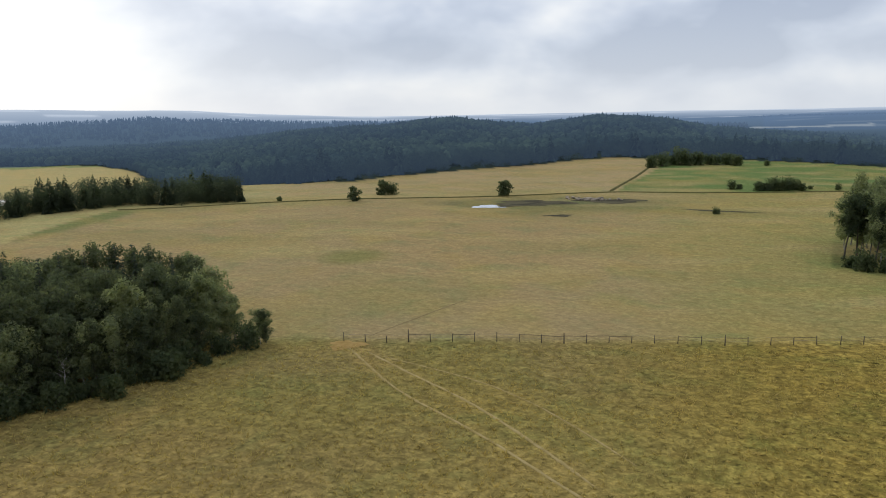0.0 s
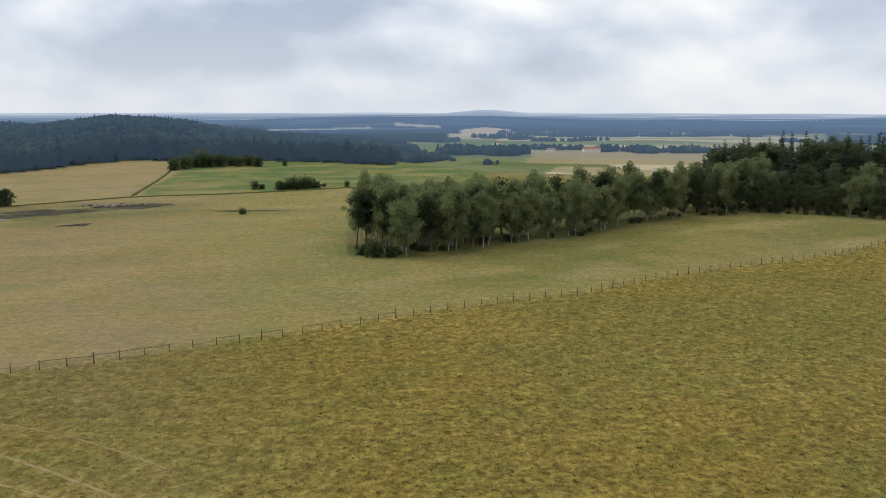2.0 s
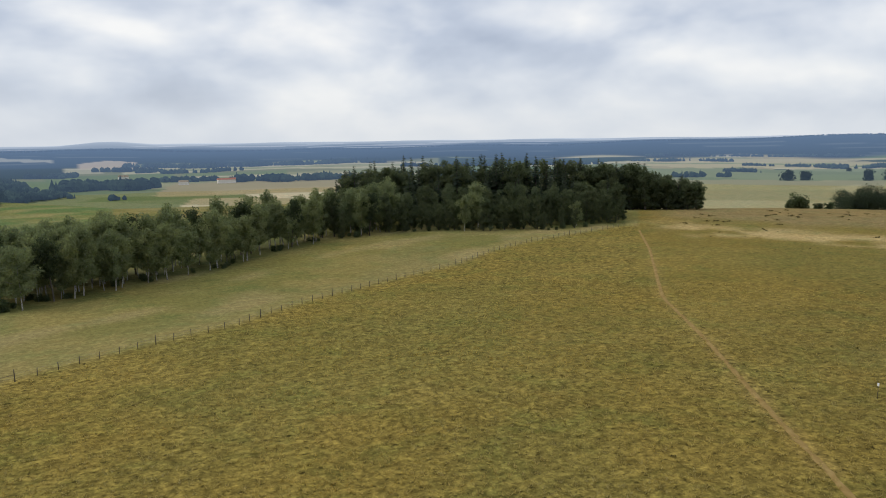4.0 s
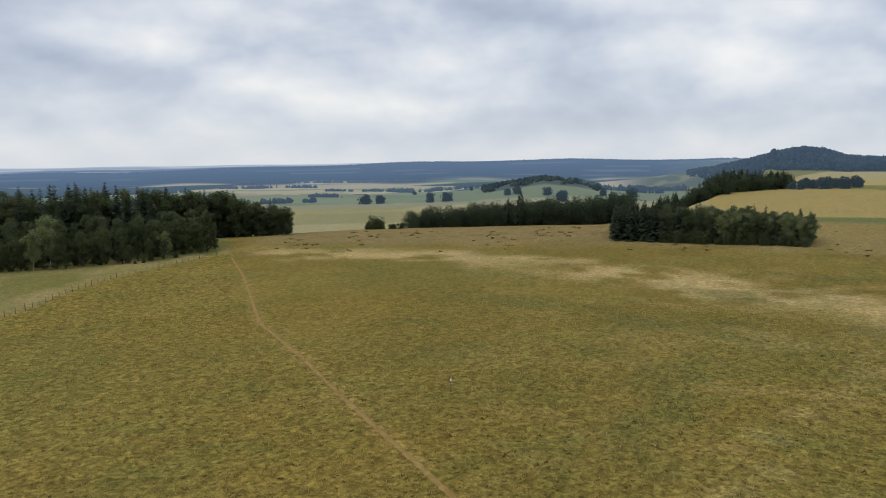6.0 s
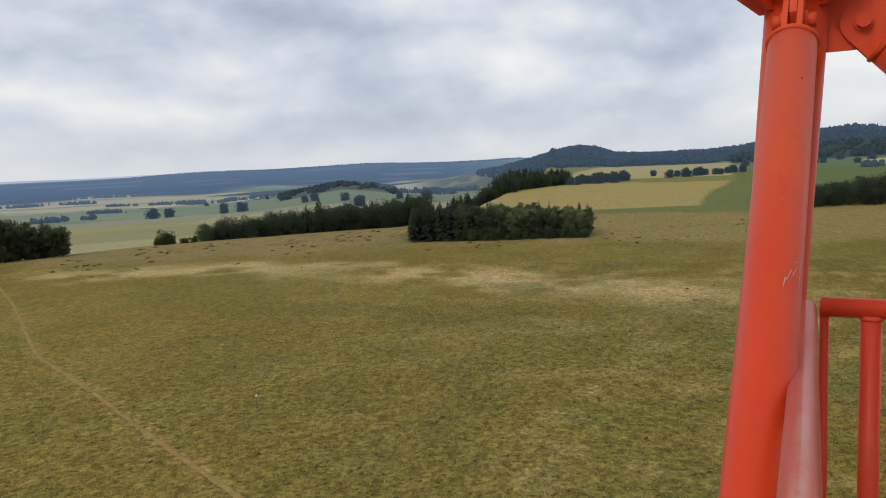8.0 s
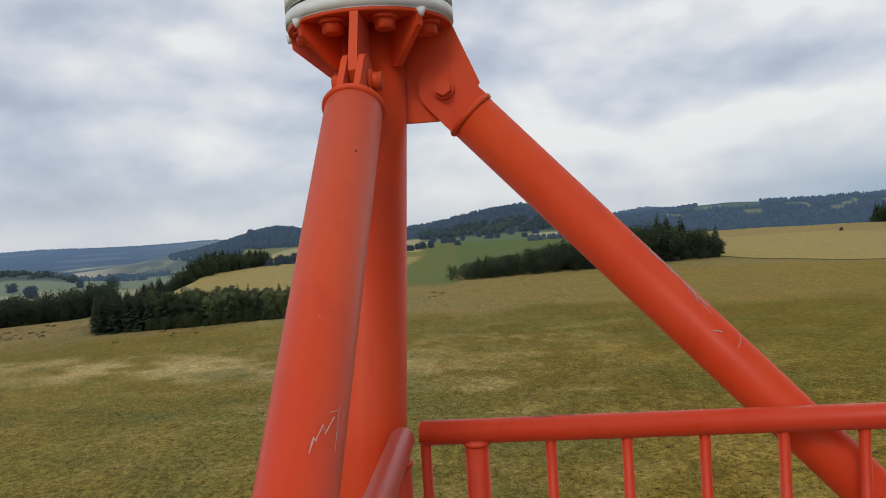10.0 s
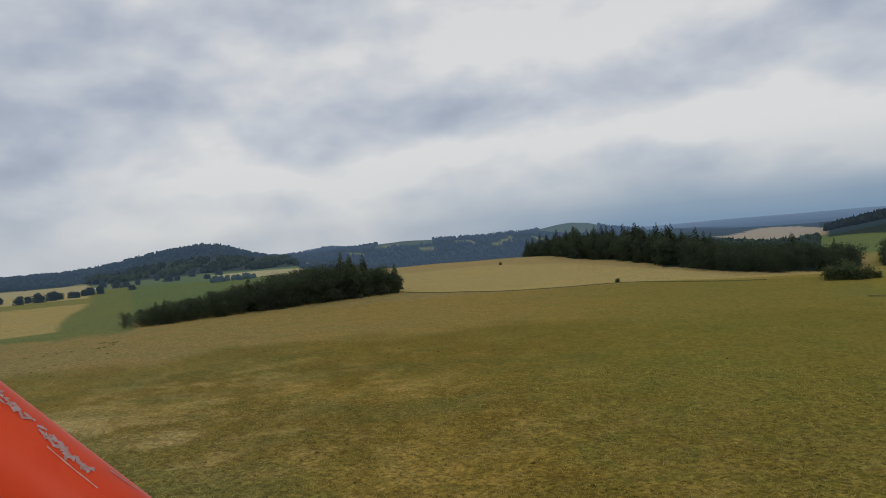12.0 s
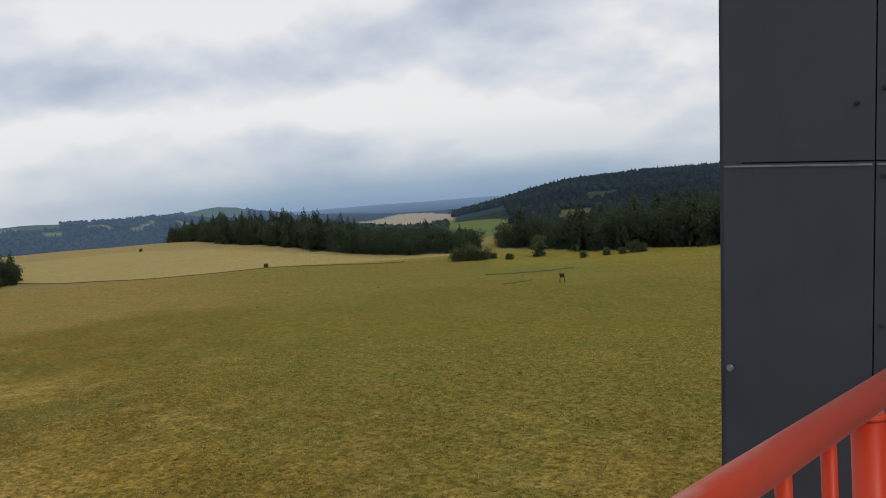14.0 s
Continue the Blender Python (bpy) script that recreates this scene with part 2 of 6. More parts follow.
M_GROUND = ground_material()
M_BIRCH = foliage("birch_leaves", (0.135, 0.160, 0.092), (0.235, 0.268, 0.150))
M_BROAD = foliage("broad_leaves", (0.062, 0.080, 0.050), (0.118, 0.140, 0.082))
M_NEEDLE = foliage("spruce_needles", (0.036, 0.054, 0.040), (0.072, 0.094, 0.062))
M_PINE = foliage("pine_needles", (0.036, 0.052, 0.032), (0.070, 0.090, 0.050))
M_BUSH = foliage("bush_leaves", (0.050, 0.070, 0.040), (0.110, 0.136, 0.072))
M_MID = foliage("wood_edge_leaves", (0.034, 0.047, 0.034), (0.058, 0.073, 0.048), 0.09, (1.7, 1.65, 1.45))


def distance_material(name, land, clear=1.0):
    """Backdrop of far land: blue air painted in as a glow, stronger with distance."""
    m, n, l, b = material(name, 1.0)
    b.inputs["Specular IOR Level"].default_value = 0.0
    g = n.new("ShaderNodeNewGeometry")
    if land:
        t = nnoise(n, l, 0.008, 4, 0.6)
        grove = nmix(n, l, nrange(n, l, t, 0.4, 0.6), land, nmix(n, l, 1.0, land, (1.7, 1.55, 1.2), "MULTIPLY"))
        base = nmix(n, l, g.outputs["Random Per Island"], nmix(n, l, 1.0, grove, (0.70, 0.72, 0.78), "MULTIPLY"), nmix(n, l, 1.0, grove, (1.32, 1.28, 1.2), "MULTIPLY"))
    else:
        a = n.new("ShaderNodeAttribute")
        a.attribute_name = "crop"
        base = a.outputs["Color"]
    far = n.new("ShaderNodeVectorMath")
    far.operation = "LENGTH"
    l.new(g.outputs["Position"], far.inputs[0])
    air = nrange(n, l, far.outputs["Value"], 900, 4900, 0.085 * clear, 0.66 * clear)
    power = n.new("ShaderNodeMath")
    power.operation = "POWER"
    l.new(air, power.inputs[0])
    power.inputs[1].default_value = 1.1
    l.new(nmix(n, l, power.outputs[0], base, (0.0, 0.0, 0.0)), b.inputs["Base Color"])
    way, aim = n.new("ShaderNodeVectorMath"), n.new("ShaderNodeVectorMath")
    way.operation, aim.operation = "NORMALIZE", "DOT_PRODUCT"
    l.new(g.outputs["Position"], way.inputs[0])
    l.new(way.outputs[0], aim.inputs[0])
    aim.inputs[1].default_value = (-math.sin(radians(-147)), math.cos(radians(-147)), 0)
    # haze glow pales beyond 3350 m and stays bluer towards the south-east
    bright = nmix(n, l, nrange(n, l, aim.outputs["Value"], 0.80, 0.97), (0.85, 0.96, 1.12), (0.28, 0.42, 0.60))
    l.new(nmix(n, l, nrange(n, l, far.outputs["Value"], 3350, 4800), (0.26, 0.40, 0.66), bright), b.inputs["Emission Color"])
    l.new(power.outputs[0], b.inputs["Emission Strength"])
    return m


# the last number scales the haze glow painted into each
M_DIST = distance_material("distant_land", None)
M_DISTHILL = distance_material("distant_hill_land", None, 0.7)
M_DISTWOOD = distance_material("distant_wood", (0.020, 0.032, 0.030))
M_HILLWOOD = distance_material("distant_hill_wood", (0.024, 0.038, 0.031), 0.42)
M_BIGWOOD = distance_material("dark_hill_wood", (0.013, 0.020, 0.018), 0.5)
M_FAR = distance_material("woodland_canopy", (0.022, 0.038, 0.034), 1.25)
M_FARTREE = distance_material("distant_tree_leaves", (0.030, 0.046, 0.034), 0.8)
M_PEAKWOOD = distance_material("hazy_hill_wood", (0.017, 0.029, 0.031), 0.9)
M_BARK = bark("dark_bark", (0.05, 0.042, 0.034), (0.10, 0.085, 0.07))
M_BIRCHBARK = bark("birch_bark", (0.34, 0.33, 0.30), (0.09, 0.08, 0.07), 3.0)
M_WOOD = plain("weathered_wood", (0.065, 0.055, 0.045), (0.13, 0.11, 0.09), 9, 0.9)
M_DARKWOOD = plain("tarred_wood", (0.022, 0.019, 0.016), (0.05, 0.042, 0.035), 9, 0.9)
M_WIRE = plain("fence_wire", (0.18, 0.17, 0.16), (0.26, 0.25, 0.24), 20, 0.6, 0.7)
M_RUT = plain("pale_rut", (0.27, 0.21, 0.085), (0.36, 0.285, 0.135), 0.5, 0.95)
M_PATH = plain("brown_path", (0.17, 0.13, 0.06), (0.24, 0.185, 0.095), 0.7, 0.95)
M_TRACK = plain("bare_track", (0.255, 0.168, 0.055), (0.345, 0.238, 0.09), 0.7, 0.95)
M_RED = painted("red_lead_paint", (0.65, 0.052, 0.011), (0.70, 0.084, 0.022), (0.62, 0.36, 0.29), 0.45)
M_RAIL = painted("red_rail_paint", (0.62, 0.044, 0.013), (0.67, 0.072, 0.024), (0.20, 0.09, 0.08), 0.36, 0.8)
M_WHITE = plain("white_mast_paint", (0.70, 0.70, 0.68), (0.80, 0.80, 0.78), 18, 0.5)
M_GREY = painted("grey_sheet_metal", (0.058, 0.064, 0.080), (0.069, 0.075, 0.093), (0.085, 0.09, 0.098), 0.42)
# pale colour stands for sky light caught along the panel seams
M_SEAMLIGHT = plain("seam_light_strip", (0.20, 0.215, 0.24), (0.30, 0.31, 0.34), 30, 0.45, 0.3)
M_DARK = plain("dark_gap", (0.02, 0.02, 0.022), (0.03, 0.03, 0.03), 20, 0.8)
M_STEEL = plain("zinc_screw", (0.35, 0.35, 0.36), (0.5, 0.5, 0.5), 60, 0.4, 0.8)
M_CHIP = plain("chipped_primer", (0.42, 0.24, 0.22), (0.50, 0.38, 0.36), 120, 0.7)
M_SCRATCH = plain("bare_scratch", (0.52, 0.26, 0.21), (0.60, 0.40, 0.35), 80, 0.6)
M_STAIN = plain("grip_stain", (0.13, 0.06, 0.055), (0.27, 0.09, 0.075), 60, 0.6)
M_GRATE = plain("galvanised_floor", (0.30, 0.30, 0.31), (0.38, 0.38, 0.39), 12, 0.5, 0.5)
M_TUFT = foliage("dry_grass", (0.22, 0.18, 0.06), (0.50, 0.41, 0.17), 0.05)
M_WATER = plain("pond_water", (0.40, 0.43, 0.45), (0.50, 0.52, 0.53), 0.2, 0.15)
M_MUD = plain("dark_mud", (0.06, 0.056, 0.042), (0.12, 0.11, 0.07), 0.15, 1.0)
M_MUD.node_tree.nodes["Principled BSDF"].inputs["Specular IOR Level"].default_value = 0.0
M_STONE = plain("rubble", (0.22, 0.19, 0.15), (0.36, 0.31, 0.25), 0.8, 0.9, 0.0, 0.2)
M_WALL = plain("lime_render", (0.62, 0.60, 0.56), (0.72, 0.7, 0.66), 0.6, 0.9)
M_ROOF = plain("clay_roof", (0.30, 0.13, 0.10), (0.36, 0.17, 0.13), 0.9, 0.85)

# ---- helpers for meshes ----
def np_mesh(name, verts, faces, mat, smooth=False):
    """A mesh from arrays; all faces have the same number of corners."""
    verts, faces = np.asarray(verts, np.float32), np.asarray(faces, np.int32)
    me = bpy.data.meshes.new(name)
    k = faces.shape[1]
    me.vertices.add(len(verts))
    me.vertices.foreach_set("co", verts.ravel())
    me.loops.add(faces.size)
    me.loops.foreach_set("vertex_index", faces.ravel())
    me.polygons.add(len(faces))
    me.polygons.foreach_set("loop_start", np.arange(0, faces.size, k, dtype=np.int32))
    me.polygons.foreach_set("use_smooth", np.full(len(faces), smooth))
    me.update(calc_edges=True)
    me.materials.append(mat)
    return me


def part(name, bm, mat, parent, label=""):
    """One bmesh as one mesh object under a thing or a part."""
    me = bpy.data.meshes.new(name)
    bm.normal_update()
    bm.to_mesh(me)
    bm.free()
    me.materials.append(mat)
    ob = new(name, me)
    ob.parent = parent
    return tagged(ob, label) if label else ob


def ease(v):
    v = np.clip(v, 0, 1)
    return v * v * (3 - 2 * v)


def origin(az):
    return np.interp(az, (-150, -100, -66), (0.68, 0.15, -0.72)), np.interp(az, (-150, -100, -66), (-1.25, -0.15, 0.21))


def pol(az, r):
    """The place at a bearing (degrees, to the left of north) and a distance from the lookout."""
    ox, oy = origin(az)
    a = np.radians(az)
    return ox - np.sin(a) * r, oy + np.cos(a) * r


def knots(az, pairs):
    """A smooth curve over the bearing."""
    p = sorted(pairs)
    return np.interp(az, [a for a, _ in p], [b for _, b in p])


# edge of the level hilltop, by bearing
EDGE = [(-270, 400), (-190, 430), (-178, 2100), (-152, 2100), (-140, 2100), (-137, 980), (-114, 960), (-112, 1500), (-87, 2100), (-85, 1000), (-82, 540), (-80, 430), (-75, 356), (-70.5, 353), (-65, 346),
        (-57, 343), (-52.4, 334), (-46, 324), (-40, 335), (-10, 360), (-3, 460), (5, 500), (20, 535), (28, 470), (33, 390), (38, 330), (90, 320)]
# how far the ground takes to fall away beyond that edge
FALL = [(-78, 420), (-74, 260), (-46, 260), (-36, 420)]
# ridges: distance, width on the near side, width beyond, heights by bearing
RIDGES = [
    (1250, 400, 500, [(70, -22), (48, -22), (43.7, -17), (36.5, -1), (30.8, 5), (28.3, 12), (26.6, 13), (24, 7), (20.8, 1), (18.4, 7), (16.2, 14), (13.7, 11), (11.3, 6),
                      (8.7, -7), (5, -16), (-2.3, -29), (-7, -35)]),
    (2600, 420, 420, [(75, 5), (57, 8), (53.6, 16), (47.8, 25), (45.4, 15), (38.9, 3), (30.8, -6), (20, -20), (5, -33)]),
    (3300, 650, 500, [(8, -20), (-3, 0), (-10, -6), (-21, -18), (-33, -10), (-41, -8), (-51, 2), (-63, 14), (-73, 17), (-83, 12), (-92, 4), (-104, -10)]),
    (1900, 300, 420, [(-74, -40), (-77, -30), (-80.2, -13), (-82.5, 0), (-84.8, 18), (-86.5, 33), (-87.4, 39), (-88.1, 41), (-89.2, 37), (-90.6, 20), (-93, 14), (-96, 12), (-99, 6)]),
    (1800, 260, 300, [(-97, 4), (-99, 10), (-100.7, 18), (-102.5, 34), (-104, 46), (-105.9, 52), (-107.5, 45), (-109.9, 18), (-112, 8), (-114, 0)]),
    (2300, 260, 300, [(-110, 6), (-112, 11), (-114, 13), (-116.4, 21), (-118.5, 29), (-120.3, 33), (-122, 30), (-123.7, 27), (-126.9, 28), (-128.2, 32), (-130.5, 25), (-134, 4), (-138, 0)]),
    (2850, 260, 300, [(-111, 6), (-113, 14), (-114.8, 27), (-117, 18), (-122, 8), (-128, 20), (-130.5, 36), (-131.7, 47), (-132.8, 52), (-134, 46), (-135.4, 24), (-138, 2), (-142, 0)]),
    (1400, 420, 500, [(-147, -18), (-149.6, -6), (-153, 12), (-155.5, 27), (-158, 39), (-164, 48), (-168.6, 48), (-178, 36), (-195, -20)]),
    (1400, 190, 260, [(-62, -36), (-66, -26), (-68.3, -15), (-70.6, -8), (-72.8, -14), (-75, -28), (-78, -36)]),
    (4650, 700, 900, [(100, 60), (57, 88), (45, 64), (39, 30), (32, 8), (-7, 8), (-9.4, 28), (-10.6, 28), (-13, 8), (-60, 6), (-136, 4), (-148, 14), (-180, 20)]),
]


def hilltop(az, r):
    drop = ease((r - knots(az, EDGE)) / knots(az, FALL))
    return -36 * drop * (1 - ease((r - 2200) / 2300))


def height(x, y):
    """Height of the ground."""
    x, y = np.asarray(x, float), np.asarray(y, float)
    r = np.hypot(x, y)
    az = np.degrees(np.arctan2(-x, y))
    az = np.where(az > 90, az - 360, az)
    z = hilltop(az, r)
    for r0, near, far, crest in RIDGES:
        top = knots(az, crest) - hilltop(az, np.full_like(r, r0))
        lo, hi = min(a for a, _ in crest), max(a for a, _ in crest)
        side = ease((az - lo + 6) / 6) * ease((hi + 6 - az) / 6)
        z = z + top * side * np.exp(-(((r - r0) / np.where(r < r0, near, far)) ** 2))
    wave = 0.5 * np.sin(x * 0.021 + 1.3) * np.cos(y * 0.017 - 0.4) + 0.3 * np.sin(x * 0.052 + y * 0.043)
    return z + wave * ease((r - 40) / 160) + 3.0 * ease((r - 900) / 900) * np.sin(x * 0.006 + 0.7) * np.sin(y * 0.0071)


# ---- ground ----
OLIVE, TAN, STRAW, GREEN, SAGE = (0.222, 0.173, 0.043), (0.258, 0.220, 0.082), (0.355, 0.280, 0.110), (0.114, 0.169, 0.055), (0.165, 0.158, 0.046)
FENCE = [(60, 125), (44, 112), (35.6, 107), (31.6, 105), (18.3, 104), (6.2, 108), (-0.9, 114), (-9, 123), (-17.7, 134), (-25.6, 159), (-34.1, 189), (-41.4, 238), (-46.6, 272)]


def mottle(x, y, size, seed):
    """Uneven smooth noise between -1 and 1, with forms about size metres wide."""
    g = np.random.default_rng(seed)
    out = np.zeros_like(x)
    for k in range(22):
        a, f, p = g.uniform(0, 6.283), 6.283 / (size * g.uniform(0.45, 2.2)), g.uniform(0, 6.283)
        out += np.sin((x * np.cos(a) + y * np.sin(a)) * f + p)
    return np.clip(out / 5.5, -1, 1)


TRAMPLED = [[(35.2, 106), (31.4, 86), (24.8, 73), (16.4, 60)], [(33.9, 103), (30, 91), (25.7, 82), (20.0, 70), (14.7, 61)], [(26, 90), (18.2, 77), (11.8, 66)], [(-48.4, 217), (-49.4, 156), (-52.4, 124), (-56.2, 97), (-60.9, 78)]]


# field strips of the valley: bearings, distances, colour
STRIPS = [(-5.2, -7.4, 1165, 1560, (0.14, 0.19, 0.075)), (-6.6, -14.0, 1400, 1720, (0.135, 0.18, 0.075)), (-13.0, -32, 1320, 1440, (0.20, 0.23, 0.10)), (-15.5, -32, 1440, 1510, (0.44, 0.39, 0.25)),
          (-15.0, -22, 1520, 1640, (0.16, 0.20, 0.085)), (-11.0, -32, 1700, 1800, (0.42, 0.38, 0.23)), (-13.0, -32, 1850, 1960, (0.30, 0.30, 0.155)), (-10.5, -32, 1990, 2070, (0.43, 0.38, 0.24)),
          (-5.6, -9.6, 1760, 1900, (0.37, 0.34, 0.22)), (-6.4, -9.0, 1960, 2040, (0.44, 0.39, 0.27)), (-17, -30, 2100, 2200, (0.38, 0.34, 0.22))]


def crop_colours(x, y, z, rng):
    """What grows where: pasture on the hilltop, hay, stubble and green crops round it, woods and fields in the valley.
    Far land also carries haze in its colour.
    """
    r = np.hypot(x, y)
    az = np.degrees(np.arctan2(-x, y))
    az = np.where(az > 90, az - 360, az)
    # pasture brightness set by bearing to fit the camera's views, lens falloff included
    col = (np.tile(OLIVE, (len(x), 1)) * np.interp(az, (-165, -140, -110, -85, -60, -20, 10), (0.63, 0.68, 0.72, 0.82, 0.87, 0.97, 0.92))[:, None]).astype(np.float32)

    def lay(mask, colour, amount=1.0):
        w = np.asarray(mask, np.float32)[:, None] * amount
        col[:] = col * (1 - w) + np.asarray(colour, np.float32) * w

    lay(ease((az - 2) / 20), (0.196, 0.157, 0.060), 0.85)
    for line in TRAMPLED:
        for (a0, r0), (a1, r1) in zip(line, line[1:]):
            p, q = np.array(pol(a0, r0)), np.array(pol(a1, r1))
            d = q - p
            t = np.clip(((x - p[0]) * d[0] + (y - p[1]) * d[1]) / (d @ d), 0, 1)
            lay(ease(1.3 - np.hypot(x - p[0] - t * d[0], y - p[1] - t * d[1]) / 1.6), (0.285, 0.205, 0.07), 0.4)
    wob, spots, fleck, speck = 14 * mottle(x, y, 45, 1), mottle(x, y, 34, 2), mottle(x, y, 13, 3), mottle(x, y, 5.5, 4)
    lay(ease(0.2 + 0.9 * spots), (0.262, 0.207, 0.058), 0.35)
    lay(ease(-0.1 - 1.1 * mottle(x, y, 60, 5)), (0.172, 0.155, 0.042), 0.45)
    fence = knots(az, FENCE)
    beyond = ease((r - fence) / 4) * (az > -47.5)
    lay(beyond, TAN)
    lay(beyond * ease((az - 4) / 14), (0.275, 0.212, 0.108), 0.9)
    lay(beyond * ease((2 - az) / 12) * ease((r - fence - 3) / 18), SAGE, 0.8)
    lay(beyond * ease(1 - np.abs(az + 1) / 5) * ease(1 - np.abs(r - 185) / 60), GREEN, 0.6)
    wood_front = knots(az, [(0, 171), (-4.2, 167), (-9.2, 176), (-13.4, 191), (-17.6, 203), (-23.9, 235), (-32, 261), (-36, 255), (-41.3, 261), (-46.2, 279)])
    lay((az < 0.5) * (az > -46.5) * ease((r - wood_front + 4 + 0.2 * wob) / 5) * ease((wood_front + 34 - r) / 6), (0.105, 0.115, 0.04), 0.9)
    lay(beyond * ease((az - 45) / 2) * ease((r - knots(az, [(46, 300), (48.6, 284), (51.5, 258), (54, 240), (58, 222)])) / 10), (0.135, 0.16, 0.055), 0.85)
    lay(ease(1.6 - np.hypot((az - 20) / 7.5, (r - 264 - 0.4 * wob) / 22)), (0.115, 0.125, 0.055), 0.9)
    lay(ease(1.4 - np.hypot((az - 34.5) / 2.6, (r - 172) / 9)), (0.15, 0.16, 0.05), 0.7)
    lay(ease(1.5 - np.hypot((az - 9) / 5, (r - 248) / 7)), (0.17, 0.165, 0.06), 0.6)
    # beyond the ditch
    line = knots(az, [(60, 222), (57.7, 226), (50.7, 292), (43, 292), (35, 284), (26.7, 287), (18.4, 293), (14.3, 300), (0, 314), (-6, 320)])
    lay((az > -8) * ease((r - line) / 3), (0.315, 0.245, 0.128))
    lay((az > 16) * (r > line) * ease(1 - np.abs(r - line - 14) / 18), (0.30, 0.25, 0.105), 0.8)
    lay((az < 14.6 - ease((r - 300) / 130) * 2.6) * (az > -10) * (r > line + 1), GREEN)
    lay(ease((az - 37) / 6) * (r > line + 4), (0.315, 0.28, 0.125))
    # towards the crest, north-east to east
    lay(ease((-47 - az) / 4) * ease((az + 92) / 6) * ease((r - 262 + wob) / 45), (0.255, 0.192, 0.085), 0.85)
    pale = ease(1.15 - np.abs(r - 228 - (az + 72) * 2.3 - 0.8 * wob) / 26) * ease((-46 - az) / 6) * ease((az + 112) / 14) * ease(0.75 + 0.9 * spots + 0.5 * fleck)
    lay(pale, (0.43, 0.33, 0.15), 0.95)
    lay(ease(1 - np.abs(az + 105) / 18) * ease(1.2 - np.abs(r - 175 - wob) / 60) * ease(0.1 + 0.7 * spots + 0.5 * fleck + 0.7 * speck), (0.34, 0.26, 0.10), 0.5)
    arc = knots(az, [(-160, 104), (-150, 108), (-140, 117), (-134, 124), (-128, 140), (-122, 164), (-116, 190), (-106, 205), (-98, 190)])
    lay((az < -96) * ease((az + 160) / 10) * ease(1.3 - np.abs(r - arc - 0.5 * wob) / 13) * ease(0.25 + 0.6 * fleck + 0.4 * spots + 0.8 * speck), (0.33, 0.255, 0.09), 0.6)
    lay((az < -104) * ease((r - arc - 14 - 0.6 * wob) / 16) * (r < 420), (0.160, 0.135, 0.034), 0.5)
    lay((az < -96) * ease((arc - r) / 10) * ease(-0.2 + 0.7 * fleck + 0.9 * speck), (0.29, 0.22, 0.075), 0.5)
    worn = ease((-56 - az) / 14) * ease((270 - r) / 60)
    lay(worn * ease(-0.15 + 1.3 * mottle(x, y, 17, 31) + 0.5 * speck), (0.30, 0.232, 0.088), 0.5 * np.interp(az, (-130, -112), (0.45, 1.0))[:, None] * np.interp(az, (-86, -72), (1.0, 0.35))[:, None])
    lay(worn * ease(-0.25 + 1.4 * mottle(x, y, 26, 32) + 0.4 * fleck), (0.128, 0.122, 0.036), 0.55)
    lay(ease(1.1 - np.abs(az + 92) / 26) * ease(1.2 - np.abs(r - 300) / 55) * ease(-0.2 + 1.4 * fleck), (0.17, 0.125, 0.05), 0.6)
    lay(ease((-50 - az) / 6) * ease((az + 86) / 6) * ease(1.2 - np.abs(r - 330) / 40) * ease(-0.3 + 1.5 * fleck), (0.16, 0.12, 0.05), 0.6)
    lay(beyond * ease(0.1 + spots + 0.4 * fleck), (0.285, 0.228, 0.082), 0.5)
    lay(beyond * ease(-0.1 + 1.3 * mottle(x, y, 40, 9)), (0.22, 0.195, 0.08), 0.45)
    lay(beyond * ease(-0.3 + 1.3 * mottle(x * 0.45 + y * 0.3, y * 1.4 - x * 0.5, 26, 23)), (0.315, 0.255, 0.115), 0.6)
    lay(ease((-84 - az) / 3) * ease((r - 255 + wob) / 30), (0.27, 0.21, 0.085), 0.75)
    lay((az < -80) * (az > -101.0) * ease((r - 388 - 0.5 * wob) / 14), (0.145, 0.165, 0.060))
    lay((az <= -101.0) * (az > -113.5) * (r > 470), (0.118, 0.157, 0.06))
    lay((az < -106.5) * (az > -113.5) * (r > 1080) * (r < 1330), (0.40, 0.35, 0.17))
    lay((az < -76) * ease((az + 96.65 + ease((r - 430) / 350) * 2.2) / 0.5) * ease((r - 432) / 8), (0.34, 0.27, 0.105))
    lay((az < -80) * (az > -98.6) * (r > 735 + 6 * (az + 97)), (0.19, 0.19, 0.065))
    lay((az < -86.2) * (az > -98.3) * (r > 860) * (r < 980 + 420 * ease((-86.2 - az) / 3.5)), (0.38, 0.32, 0.15))
    lay((az < -98.3) * (az > -113) * (r > 1390), (0.04, 0.05, 0.028))
    lay((az < -113) * (az > -150) * ease((r - knots(az, [(-150, 400), (-143, 405), (-136, 424), (-127, 428), (-123, 452), (-119.6, 500), (-112, 520)])) / 4), STRAW)
    lay((az < -119) * (az > -150) * ease((r - knots(az, [(-119, 760), (-128, 800), (-133, 690), (-138, 540), (-144, 432), (-150, 425)])) / 8), (0.30, 0.225, 0.095), 0.8)
    lay((az < -113.5) * (az > -137) * (r > 985), (0.05, 0.065, 0.035))
    lay((az < -125.8) * (az > -129.6) * (r > 1040) * (r < 1450), (0.40, 0.33, 0.20))
    lay(ease((-122 - az) / 20) * ease((r - 60) / 120) * (r < 425), (0.163, 0.158, 0.040), 0.7)
    lay(ease(1 - np.abs(az + 156) / 8) * ease(1 - np.abs(r - 330) / 50), GREEN, 0.7)
